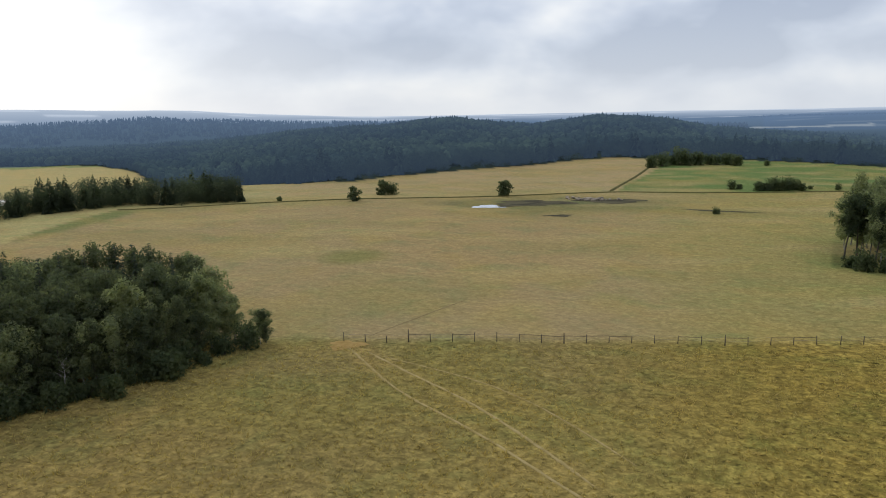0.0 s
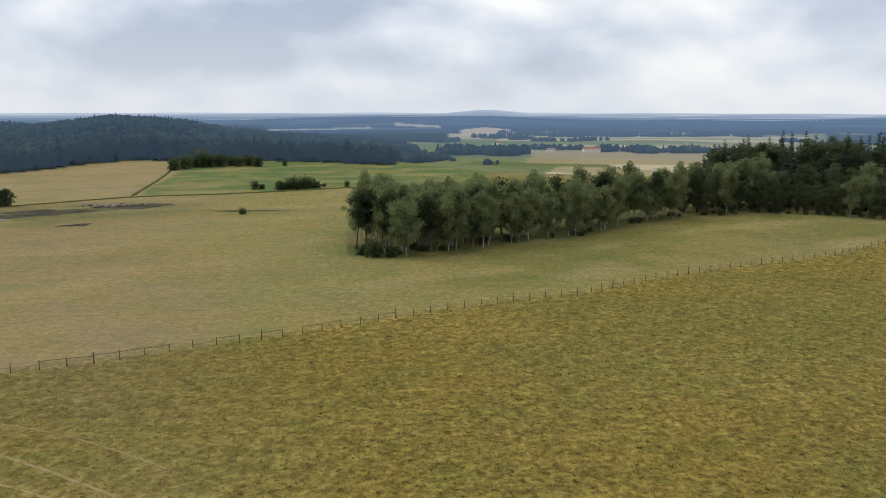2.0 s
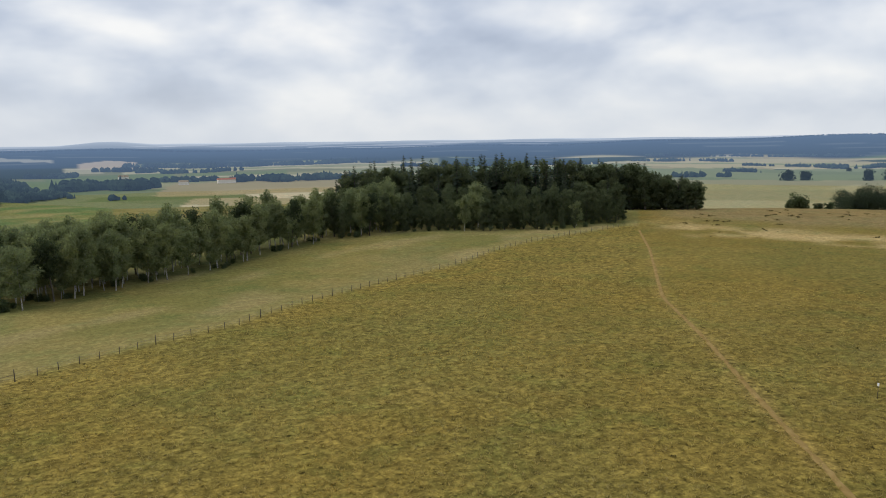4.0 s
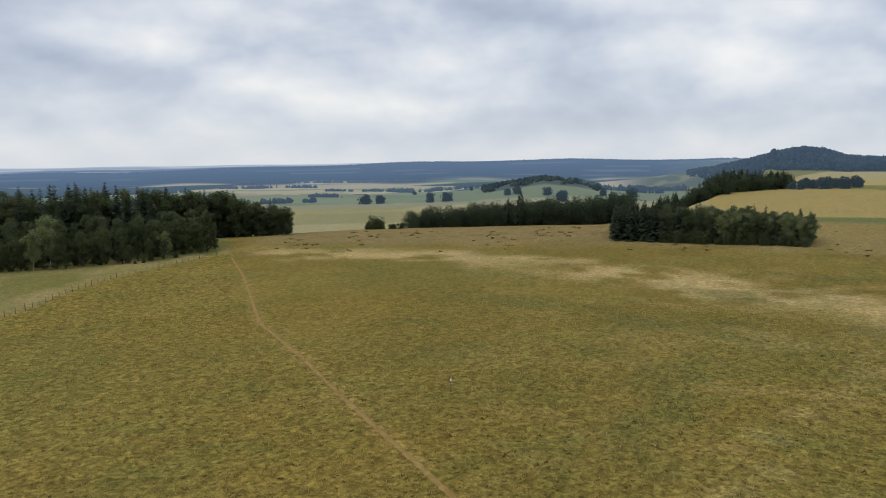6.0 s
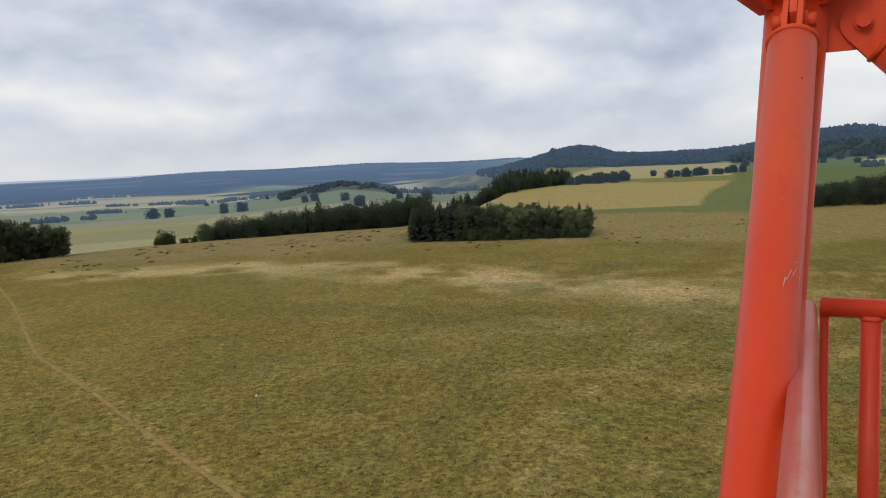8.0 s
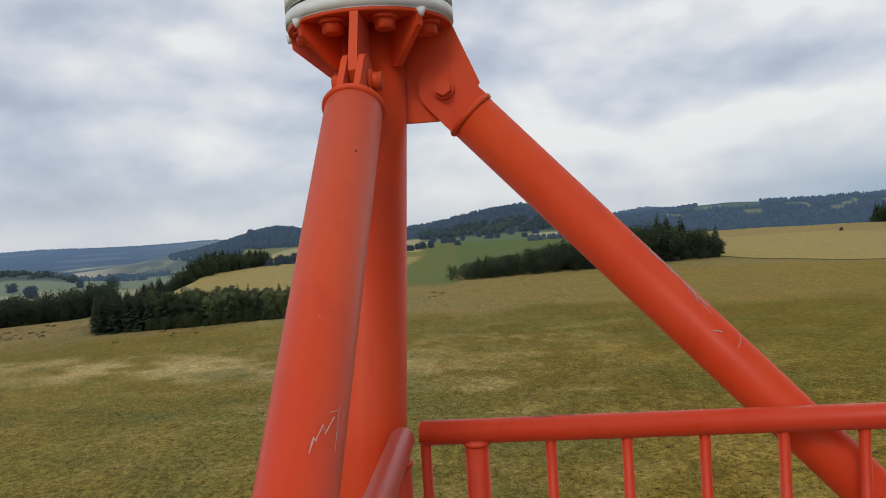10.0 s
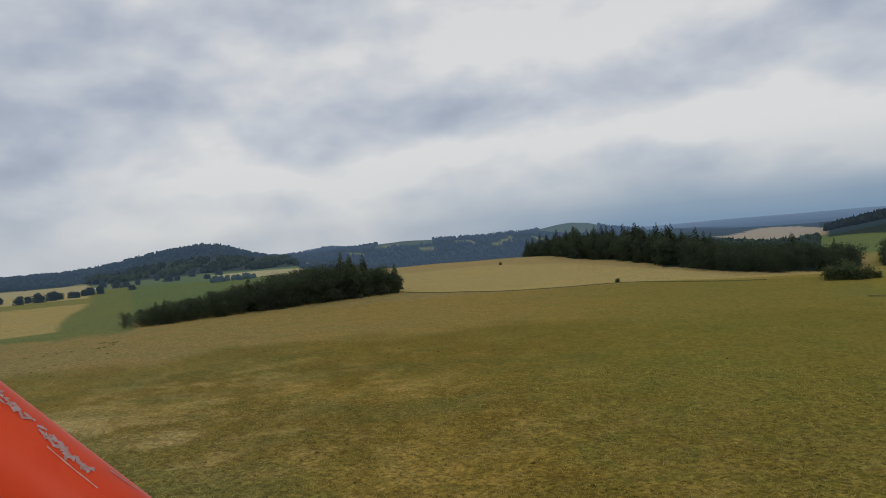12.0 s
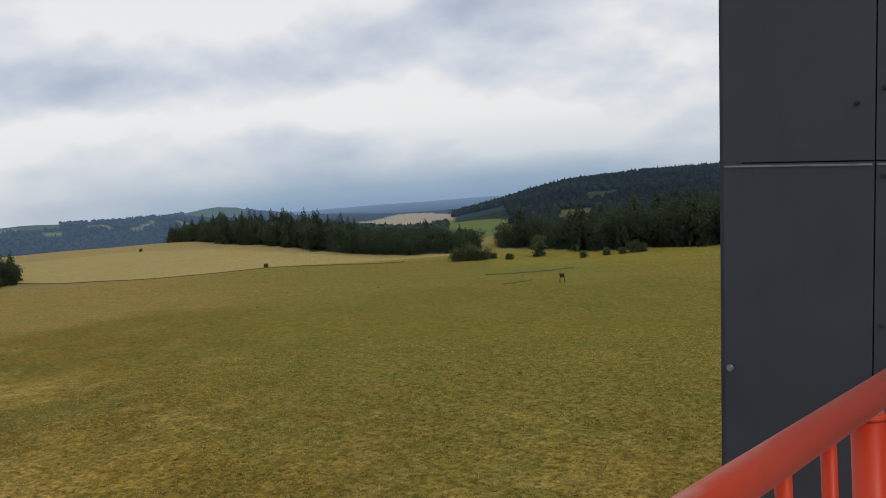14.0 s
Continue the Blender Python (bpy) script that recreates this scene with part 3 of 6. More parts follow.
    lay((az < -152) * ease((r - 300) / 60), (0.215, 0.195, 0.05), 0.8)
    # the valley: a patchwork of fields, haze lightened into their colours; woods further off
    valley = (r > knots(az, EDGE) + 150) & (az > -86)
    seeds = np.stack([rng.uniform(-4600, 4600, 2200), rng.uniform(-4600, 4600, 2200)], 1)
    tint = np.array([(0.36, 0.32, 0.19), (0.13, 0.17, 0.07), (0.29, 0.25, 0.14), (0.17, 0.195, 0.09), (0.42, 0.37, 0.25), (0.03, 0.05, 0.035), (0.035, 0.05, 0.03), (0.21, 0.21, 0.11)])
    pick = rng.integers(0, len(tint), 2200)
    ids = np.nonzero(valley)[0]
    for chunk in np.array_split(ids, max(1, len(ids) // 4000)):
        d = (x[chunk, None] - seeds[None, :, 0]) ** 2 + (y[chunk, None] - seeds[None, :, 1]) ** 2
        col[chunk] = tint[pick[d.argmin(1)]] * 1.15
    wood = (0.026, 0.042, 0.036)
    lay((az < -136) * (az > -153.5) * (r > 1900 + 60 * np.sin(az * 0.9)), wood)
    lay((az < -137) * (az > -150) * (r > 1370), wood)
    lay((az < -142.6) * (az > -150.8) * (r > 1280) * (r < 1400 + 540 * np.abs(np.sin(np.clip((az + 150.8) / 8.2, 0, 1) * 3.1416))), (0.37, 0.295, 0.17))
    lay((az < -139) * (az > -149.2) * (r > 540) * (r < 1380), (0.03, 0.042, 0.028))
    lay((az < -148.9) * (az > -153.4) * (r > 600) * (r < 1180), (0.125, 0.165, 0.06))
    lay((az < -47) * (az > -82) * (r > 520) * (r < 1185 + 12 * np.sin(az)), (0.32, 0.295, 0.155), 0.85)
    lay((az < -47) * (az > -82) * (r > 1185 + 12 * np.sin(az)) * (r < 1560 + 40 * np.sin(az * 0.8)), (0.195, 0.23, 0.115), 0.9)
    lay((az < -48) * (az > -62.5 + 1.5 * np.sin(r * 0.02)) * (r > 1570 + 20 * np.sin(az)) * (r < 2150), (0.43, 0.37, 0.21), 0.85)
    lay((az < -48) * (az > -60) * (np.abs(r - 1780 - 30 * np.sin(az * 0.9)) < 45), (0.20, 0.24, 0.11), 0.8)
    lay((az < -74.3) * (az > -78.3) * (r > 1720) * (r < 2080), (0.47, 0.38, 0.25), 0.9)
    lay((az < -4) * (az > -33) * (r > 1100) * (r < 2350), (0.235, 0.240, 0.118), 0.75)
    for left, right, near, back, colour in STRIPS:
        bend = 16 * np.sin(az * 0.7 + near)
        lay((az < left + 0.003 * (r - near)) * (az > right) * (r > near + bend) * (r < back + bend), colour, 0.9)
    lay((az < -3) * (az + 0.009 * (r - 900) > -15) * (r > 560) * (r < 1150), (0.125, 0.165, 0.065), 0.85)
    lay((az + 0.006 * (r - 1000) < -12.6) * (az > -26) * (r > 985) * (r < 1290 + 20 * np.sin(az * 0.5)), (0.32, 0.265, 0.14), 0.9)
    lay((az + 0.02 * (r - 1000) < -9) * (az > -19) * (r > 940) * (r < 1000 + 3 * (az + 14)), (0.12, 0.16, 0.06), 0.9)
    lay(ease((-74.5 - az) / 4) * (az > -84.5) * ease((r - 1430) / 60), (0.095, 0.115, 0.062))
    lay(ease((-76 - az) / 3) * (az > -84.5) * (r > 1500) * ease(4 * mottle(az * 40, r, 120, 19) - 1.2), (0.19, 0.19, 0.105))
    lay(ease((-65.5 - az) / 2) * ease((az + 75) / 2) * (r > 1310) * (r < 1560), (0.05, 0.065, 0.035), 0.9)
    lay((az > 48) * (r > 330) * (r < 1150), (0.36, 0.30, 0.135))
    lay((az > 48) * (r > 1062 + 6 * (az - 57)), (0.21, 0.235, 0.10))
    lay((az > -7.3) * (r > knots(az, FOREST_EDGE)) * ((az > -4) | (r < knots(az, TAIL)) | (r > 1620)), wood)
    # woods of the far plain tinted blue, the haze put into the colour
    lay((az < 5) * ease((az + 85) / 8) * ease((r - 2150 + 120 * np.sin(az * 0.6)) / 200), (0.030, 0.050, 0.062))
    lay((az < -8.2) * (az > -11.6) * (r > 2030) * (r < 2620 - 90 * np.abs(az + 9.9)), (0.46, 0.37, 0.26), 0.9)
    lay((az < -3.4) * (az > -6.6) * (np.abs(r - 2690 - 30 * (az + 5)) < 60), (0.40, 0.38, 0.30), 0.8)
    lay((az < 6) * (az > -1.5) * (np.abs(r - 2560 + 20 * az) < 50), (0.36, 0.36, 0.30), 0.7)
    lay((az < -84) * (az > -113) * ease((r - knots(az, [(-113, 1640), (-99, 1640), (-97, 1410), (-84, 1410)])) / 20), wood)
    lay((az <= -112) * (az > -138) * ease((r - 1950) / 40), wood)
    lay((az < -130.2) * (az > -134.9) * (r > 2540) * (r < 3000), (0.085, 0.115, 0.072))
    lay((az < -118.2) * (az > -122.8) * (r > 2160) * (r < 2460), (0.08, 0.108, 0.066))
    lay((az < -112) * (az > -131) * (np.abs(r - 2160 - 50 * np.sin(az * 1.3)) < 26) * (np.sin(az * 2.3) > 0.1), (0.17, 0.18, 0.08))
    lay((az < -149.8) * ease((r - knots(az, [(-200, 440), (-170, 470), (-160, 460), (-152.8, 900), (-149, 1000), (-146, 1100)])) / 10), wood)
    lay((az < -129.4) * (az > -151.5) * (r > knots(az, FRONT) + 8) * (r < knots(az, FRONT) + 90), wood)
    lay((az < -152.8) * (r > knots(az, [(-190, 375), (-168.4, 382), (-160.2, 392), (-152.8, 452)]) + 8) * (r < 640), wood)
    lay((az > -160.0) * (az < -157.2) * (r > 640) * (r < 885), (0.105, 0.105, 0.052))
    lay((az > -161.9) * (az < -159.4) * (r > 960) * (r < 1100 + 12 * (az + 160)), (0.05, 0.062, 0.038))
    # furthest land washed with blue-grey haze in the colour itself
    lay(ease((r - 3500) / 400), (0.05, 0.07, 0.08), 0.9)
    # pale streaks: far fields and valley mist, both painted on the ground
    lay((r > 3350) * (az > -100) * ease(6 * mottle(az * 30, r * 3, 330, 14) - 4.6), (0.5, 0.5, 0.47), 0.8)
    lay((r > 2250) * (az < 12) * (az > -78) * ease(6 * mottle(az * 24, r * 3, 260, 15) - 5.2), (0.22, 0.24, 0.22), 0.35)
    warm = ease((-95 - az) / 30) * (r < 420)
    col[:] = col * (1 + warm[:, None] * np.array((0.05, -0.03, -0.28), np.float32))
    return col


TAIL = [(-7.3, 1095), (-5.4, 1155), (-4.5, 1300), (-3, 1500), (0, 1600), (3, 1700)]
FRONT = [(-129.4, 1085), (-133, 820), (-139.5, 548), (-143, 470), (-146.6, 436), (-150.5, 430), (-151.6, 445)]
FOREST_EDGE = [(70, 1110), (57, 1098), (51.5, 1050), (49, 926), (48, 800), (46, 600), (44, 470), (42, 420), (38, 377), (34.3, 364), (31, 396), (26.7, 415), (22.5, 440), (18.4, 481), (15.2, 495), (10.5, 487), (5.6, 485), (1.4, 463), (-2.2, 438), (-3.2, 440), (-3.9, 850), (-5, 950), (-7.3, 1035)]


def build_ground():
    rng = np.random.default_rng(4)
    view = np.arange(-182, 64, 0.3)
    back = np.arange(64, 178, 2.0)
    az = np.radians(np.concatenate([view, back]))
    rr = np.concatenate([[0.02, 4, 10, 20, 32], np.geomspace(42, 4900, 262)])
    n, k = len(az), len(rr)
    x, y = -np.sin(az)[None] * rr[:, None], np.cos(az)[None] * rr[:, None]
    x, y = x.ravel(), y.ravel()
    z = height(x, y)
    i, j = np.meshgrid(np.arange(k - 1), np.arange(n), indexing="ij")
    a, b = i * n + j, i * n + (j + 1) % n
    faces = np.stack([a, a + n, b + n, b], -1).reshape(-1, 4)
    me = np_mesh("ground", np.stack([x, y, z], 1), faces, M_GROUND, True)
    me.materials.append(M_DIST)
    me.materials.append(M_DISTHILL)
    # land past 1060 m takes the materials with painted haze
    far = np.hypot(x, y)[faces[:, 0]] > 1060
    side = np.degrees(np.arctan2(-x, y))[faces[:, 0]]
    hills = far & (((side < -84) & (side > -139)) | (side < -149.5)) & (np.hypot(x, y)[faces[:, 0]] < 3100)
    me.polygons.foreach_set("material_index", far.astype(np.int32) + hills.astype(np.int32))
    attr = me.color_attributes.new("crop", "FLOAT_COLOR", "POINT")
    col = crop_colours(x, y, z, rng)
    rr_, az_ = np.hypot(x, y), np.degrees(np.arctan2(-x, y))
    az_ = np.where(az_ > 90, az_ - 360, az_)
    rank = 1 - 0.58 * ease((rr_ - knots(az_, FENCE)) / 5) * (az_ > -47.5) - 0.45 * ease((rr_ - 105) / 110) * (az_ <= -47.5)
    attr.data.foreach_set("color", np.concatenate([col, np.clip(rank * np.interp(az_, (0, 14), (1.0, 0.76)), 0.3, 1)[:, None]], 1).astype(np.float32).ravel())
    return tagged(new("ground", me), "rolling dry pasture, hayfields and distant wooded hills", "ground", kind="structure")


build_ground()

# ---- the lookout: corner post, braces, rails, clad shaft ----
U1, U2 = Vector((-0.278, -0.9606, 0)), Vector((-0.9606, 0.278, 0))
N1, N2 = -U2, -U1
POST = Vector((1.512, -0.2536, 0))
DECK, RAIL_Z, NODE = 30.563, 31.6554, 32.3726
LEAN = Vector((0.0241, -0.0692, 0))
FL = 32.352


def tube(bm, a, b, r, r2=None, seg=24, caps=True):
    """A round bar from a to b."""
    a, b = Vector(a), Vector(b)
    m = Matrix.Translation((a + b) / 2) @ (b - a).to_track_quat("Z", "Y").to_matrix().to_4x4()
    got = bmesh.ops.create_cone(bm, cap_ends=caps, segments=seg, radius1=r, radius2=r if r2 is None else r2, depth=(b - a).length, matrix=m)
    for f in {f for v in got["verts"] for f in v.link_faces}:
        f.smooth = len(f.verts) == 4
    return got["verts"]


def ring(bm, c, axis, r, thick, seg=28):
    """A weld bead or collar round an axis."""
    q = Vector(axis).to_track_quat("Z", "Y").to_matrix()
    rows = []
    for i in range(seg):
        t = 2 * math.pi * i / seg
        o = q @ Vector((math.cos(t), math.sin(t), 0))
        rows.append([bm.verts.new(Vector(c) + o * (r + thick * math.cos(p)) + Vector(axis).normalized() * thick * math.sin(p)) for p in np.linspace(0, 2 * math.pi, 9)[:-1]])
    for i in range(seg):
        for k in range(8):
            f = bm.faces.new((rows[i][k], rows[(i + 1) % seg][k], rows[(i + 1) % seg][(k + 1) % 8], rows[i][(k + 1) % 8]))
            f.smooth = True


def slab(bm, corners, depth):
    """A flat plate: its outline pushed out by depth both ways."""
    d = Vector(depth)
    top = [bm.verts.new(Vector(c) + d) for c in corners]
    bot = [bm.verts.new(Vector(c) - d) for c in corners]
    bm.faces.new(top)
    bm.faces.new(bot[::-1])
    n = len(corners)
    for i in range(n):
        bm.faces.new((top[i], bot[i], bot[(i + 1) % n], top[(i + 1) % n]))


def hexbolt(bm, c, axis, r, h):
    tube(bm, c, Vector(c) + Vector(axis).normalized() * h, r, seg=6)
    tube(bm, Vector(c), Vector(c) + Vector(axis).normalized() * (h * 0.3), r * 1.3, seg=16)


def soften(bm, width):
    bmesh.ops.bevel(bm, geom=[e for e in bm.edges if len(e.link_faces) == 2 and e.calc_face_angle(0) > 0.6], offset=width, segments=2, affect="EDGES")


# scratches on the two braces: width, material, places as distance from the joint and turn round the tube
SCUFFS = [
    [(0.002, M_CHIP, [(0.80, -100), (0.831, -96)]), (0.002, M_CHIP, [(0.860, -112), (0.866, -130), (0.869, -152)]), (0.003, M_CHIP, [(0.818, -163), (0.823, -157), (0.832, -150)]),
     (0.0015, M_SCRATCH, [(0.742, -131), (0.77, -133), (0.80, -134)]), (0.002, M_CHIP, [(0.600, -108), (0.622, -114)]), (0.002, M_CHIP, [(0.606, -121), (0.63, -118)])],
    [(0.0016, M_SCRATCH, [(0.800, -27), (0.825, -26), (0.852, -25)]), (0.002, M_SCRATCH, [(0.815, -34), (0.838, -45), (0.828, -49), (0.849, -57), (0.845, -60), (0.864, -63)]),
     (0.0015, M_SCRATCH, [(0.806, -30), (0.812, -41)]), (0.003, M_DARK, [(0.407, -57), (0.411, -57)])],
]


def scuff(bm, origin_, along, side, up, radius, line, width):
    """A thin mark that lies on a tube."""
    prev = None
    dense = []
    for (a, p), (b, q) in zip(line, line[1:]):
        n = max(2, int(max(abs(b - a) / 0.006, abs(q - p) / 6)))
        dense += [(a + (b - a) * k / n, p + (q - p) * k / n) for k in range(n)]
    dense.append(line[-1])
    for k, (s, t) in enumerate(dense):
        s2, t2 = dense[min(k + 1, len(dense) - 1)]
        s1, t1 = dense[max(k - 1, 0)]
        ds, dt = s2 - s1, radians(t2 - t1) * radius
        ln = math.hypot(ds, dt) or 1
        w = width * 0.5 * (0.35 + 0.65 * abs(math.sin(k * 1.9 + s * 40)))
        row = []
        for sg in (-1, 1):
            ss, tt = s - sg * dt / ln * w, t + math.degrees(sg * ds / ln * w / radius)
            row.append(bm.verts.new(Vector(origin_) + along * ss + (side * math.cos(radians(tt)) + up * math.sin(radians(tt))) * (radius + 0.0008)))
        if prev:
            bm.faces.new((prev[0], prev[1], row[1], row[0]))
        prev = row


def build_post():
    top = new("lookout_corner_post")
    top.location = (POST.x, POST.y, DECK)
    tagged(top, "orange-red painted steel corner post with slanted tube braces", "tower post")
    inv = Matrix.Translation(-top.location)

    def add(name, bm, mat, label="", parent=None):
        bm.transform(inv)
        return part(name, bm, mat, parent or top, label)

    bm = bmesh.new()
    tube(bm, POST + LEAN * (DECK - NODE) + Vector((0, 0, DECK)), POST + Vector((0, 0, FL)), 0.065, seg=40)
    add("post", bm, M_RED)
    # flange plate, red below and white at its rim, and the white mast above
    bm = bmesh.new()
    tube(bm, POST + Vector((0, 0, FL - 0.002)), POST + Vector((0, 0, FL + 0.004)), 0.147, seg=48)
    add("flange", bm, M_RED)
    bm = bmesh.new()
    tube(bm, POST + Vector((0, 0, FL + 0.004)), POST + Vector((0, 0, FL + 0.030)), 0.1505, seg=64)
    soften(bm, 0.003)
    add("mast_flange", bm, M_WHITE, "white painted mast flange")
    # recessed dark disc, put in for the black gap under the mast drum
    bm = bmesh.new()
    tube(bm, POST + Vector((0, 0, FL + 0.030)), POST + Vector((0, 0, FL + 0.034)), 0.1455, seg=64)
    add("seam_disc", bm, M_DARK)
    bm = bmesh.new()
    tube(bm, POST + Vector((0, 0, FL + 0.034)), POST + Vector((0, 0, FL + 0.060)), 0.1500, seg=64)
    soften(bm, 0.003)
    tube(bm, POST + Vector((0, 0, FL + 0.060)), POST + Vector((0, 0, 35.2)), 0.146, 0.12, seg=64, caps=False)
    add("mast", bm, M_WHITE, "white painted mast tube")
    # small ribs under the flange; the two wide gussets carry the braces
    first = math.atan2(U1.y, U1.x)
    for ang in np.arange(0, 360, 45):
        if ang in (0, 270):
            continue
        d = Vector((math.cos(first + radians(ang)), math.sin(first + radians(ang)), 0))
        p = lambda s, z: POST + d * s + Vector((0, 0, 32 + z * 1.015))
        bm = bmesh.new()
        slab(bm, [p(0.060, 0.272), p(0.082, 0.272), p(0.145, 0.325), p(0.147, 0.345), p(0.060, 0.345)], Vector((-d.y, d.x, 0)) * 0.006)
        add("rib", bm, M_RED)
        bm = bmesh.new()
        tube(bm, p(0.149, 0.350), p(0.1515, 0.338), 0.009, 0.003, seg=8)
        add("paint_drip", bm, M_WHITE, "dripped white paint")
    for ang in np.arange(22.5, 360, 45):
        d = Vector((math.cos(first + radians(ang)), math.sin(first + radians(ang)), 0))
        bm = bmesh.new()
        hexbolt(bm, POST + d * 0.116 + Vector((0, 0, FL - 0.002)), (0, 0, -1), 0.018, 0.024)
        add("flange_bolt", bm, M_RED)
    # braces down along both sides
    for d, run, aside, over, begin in ((Vector((-0.2505, -0.8953, 0)), 2.27, 0.0125, 0.0, 0.246), (Vector((-0.8625, 0.2551, 0)), 2.24, 0.002, -0.0202, 0.268)):
        down = (d + Vector((0, 0, -1))).normalized()
        d = d.normalized()
        across = Vector((-d.y, d.x, 0))
        node = POST + Vector((0, 0, NODE)) + across * aside + across.cross(down) * over
        p = lambda s, z: POST + d * s + Vector((0, 0, 32 + z * 1.015))
        bm = bmesh.new()
        slab(bm, [p(0.05, 0.180) + across * aside, p(0.112, 0.180) + across * aside, p(0.175, 0.214) + across * aside, p(0.190, 0.244) + across * aside, p(0.148, 0.345) + across * aside, p(0.05, 0.345) + across * aside], across * 0.007)
        soften(bm, 0.0015)
        add("gusset_plate", bm, M_RED)
        start = node + down * begin
        bm = bmesh.new()
        tube(bm, start, start + down * (run - 0.05), 0.0453, seg=44)
        brace = add("brace_tube", bm, M_RED)
        bm = bmesh.new()
        ring(bm, start + down * 0.004, down, 0.0445, 0.006, 44)
        add("collar", bm, M_RED, "", brace)
        up = across.cross(down)
        for s in (-1, 1):
            bm = bmesh.new()
            c0 = start + across * (0.0135 * s)
            outline = [c0 - down * (0.062 + 0.045 * math.cos(radians(t))) + up * (0.045 * math.sin(radians(t))) for t in np.linspace(-90, 90, 11)]
            outline += [c0 + up * 0.0455 + down * 0.004, c0 - up * 0.0455 + down * 0.004]
            slab(bm, outline, across * 0.005)
            soften(bm, 0.001)
            add("clevis_cheek", bm, M_RED, "", brace)
            bm = bmesh.new()
            hexbolt(bm, start - down * 0.062 + across * (0.0185 * s), across * s, 0.0155, 0.022)
            add("clevis_bolt", bm, M_RED, "", brace)
        for width, mat, line in SCUFFS[0 if d.x > -0.5 else 1]:
            bm = bmesh.new()
            scuff(bm, node, down, across, up, 0.0453, line, width)
            add("scratch", bm, mat, "", brace)
        if d.x > -0.5:
            bm = bmesh.new()
            rng = np.random.default_rng(17)
            for k in range(46):
                s, t = 0.632 + 0.15 * (k / 46), -112 - 11 * (k / 46) + rng.normal(0, 2.6)
                if 0.52 < k / 46 < 0.60:
                    continue
                q = rng.uniform(0.006, 0.013)
                scuff(bm, node, down, across, up, 0.0453 + 0.0001 * rng.random(), [(s, t), (s + q * 0.5, t + rng.normal(0, 3)), (s + q, t + rng.normal(0, 4))], rng.uniform(0.002, 0.0048))
            tagged(add("paint_chips", bm, M_CHIP, "grey chipped paint", brace), "grey chipped paint on the red brace", kind="stuff")
    return top


def rail_side(start, d, length, first, spacing=0.1245, posts=(), name="guard_rail", stains=()):
    """A guard rail: top tube, thin balusters, thicker posts, bottom bar."""
    top = new(name)
    top.location = (*Vector(start).to_2d(), DECK)
    inv = Matrix.Translation(-top.location)
    a = Vector((start[0], start[1], 0))
    z0, zr = DECK + 0.10, RAIL_Z - 0.0215

    def add(nm, bm, mat=M_RAIL, label=""):
        bm.transform(inv)
        return part(nm, bm, mat, top, label)

    bm = bmesh.new()
    tube(bm, a + Vector((0, 0, zr)), a + d * length + Vector((0, 0, zr)), 0.0215, seg=28)
    soften(bm, 0.003)
    add("top_rail", bm)
    bm = bmesh.new()
    tube(bm, a + d * 0.006 + Vector((0, 0, z0)), a + d * length + Vector((0, 0, z0)), 0.014, seg=16)
    add("bottom_rail", bm)
    for s in [0.009] + list(np.arange(first, length - 0.02, spacing)):
        if not any(abs(s - p) < 0.03 for p in posts):
            bm = bmesh.new()
            tube(bm, a + d * s + Vector((0, 0, z0)), a + d * s + Vector((0, 0, zr - 0.016)), 0.0094, seg=12)
            add("baluster", bm)
    for s in posts:
        bm = bmesh.new()
        tube(bm, a + d * s + Vector((0, 0, DECK)), a + d * s + Vector((0, 0, zr - 0.014)), 0.021, seg=24)
        ring(bm, a + d * s + Vector((0, 0, zr - 0.021)), (0, 0, 1), 0.020, 0.004, 20)
        add("rail_post", bm)
        bm = bmesh.new()
        slab(bm, [a + d * (s + u) + Vector((v * -d.y, v * d.x, DECK + 0.006)) for u, v in ((-.05, -.05), (.05, -.05), (.05, .05), (-.05, .05))], (0, 0, 0.006))
        add("foot_plate", bm)
    up = Vector((0, 0, 1))
    for width, mat, line in stains:
        bm = bmesh.new()
        scuff(bm, a + Vector((0, 0, zr)), d, d.cross(up), up, 0.0215, line, width)
        add("paint_wear", bm, mat)
    return top


def build_deck():
    """The platform slab under the rails, on the clad shaft."""
    top = new("viewing_platform")
    top.location = (POST.x, POST.y, DECK)
    tagged(top, "galvanised steel viewing platform on a grey clad shaft", "platform")
    inv = Matrix.Translation(-top.location)
    bm = bmesh.new()
    o = POST + (N1 + N2) * 0.10
    slab(bm, [o + Vector((0, 0, DECK - 0.08)), o + U1 * 3.25 + Vector((0, 0, DECK - 0.08)), o + U1 * 3.25 + U2 * 3.4 + Vector((0, 0, DECK - 0.08)), o + U2 * 3.4 + Vector((0, 0, DECK - 0.08))], (0, 0, 0.0795))
    bm.transform(inv)
    part("deck", bm, M_GRATE, top)
    return top


SHAFT = Vector((1.008, -2.962, 0))


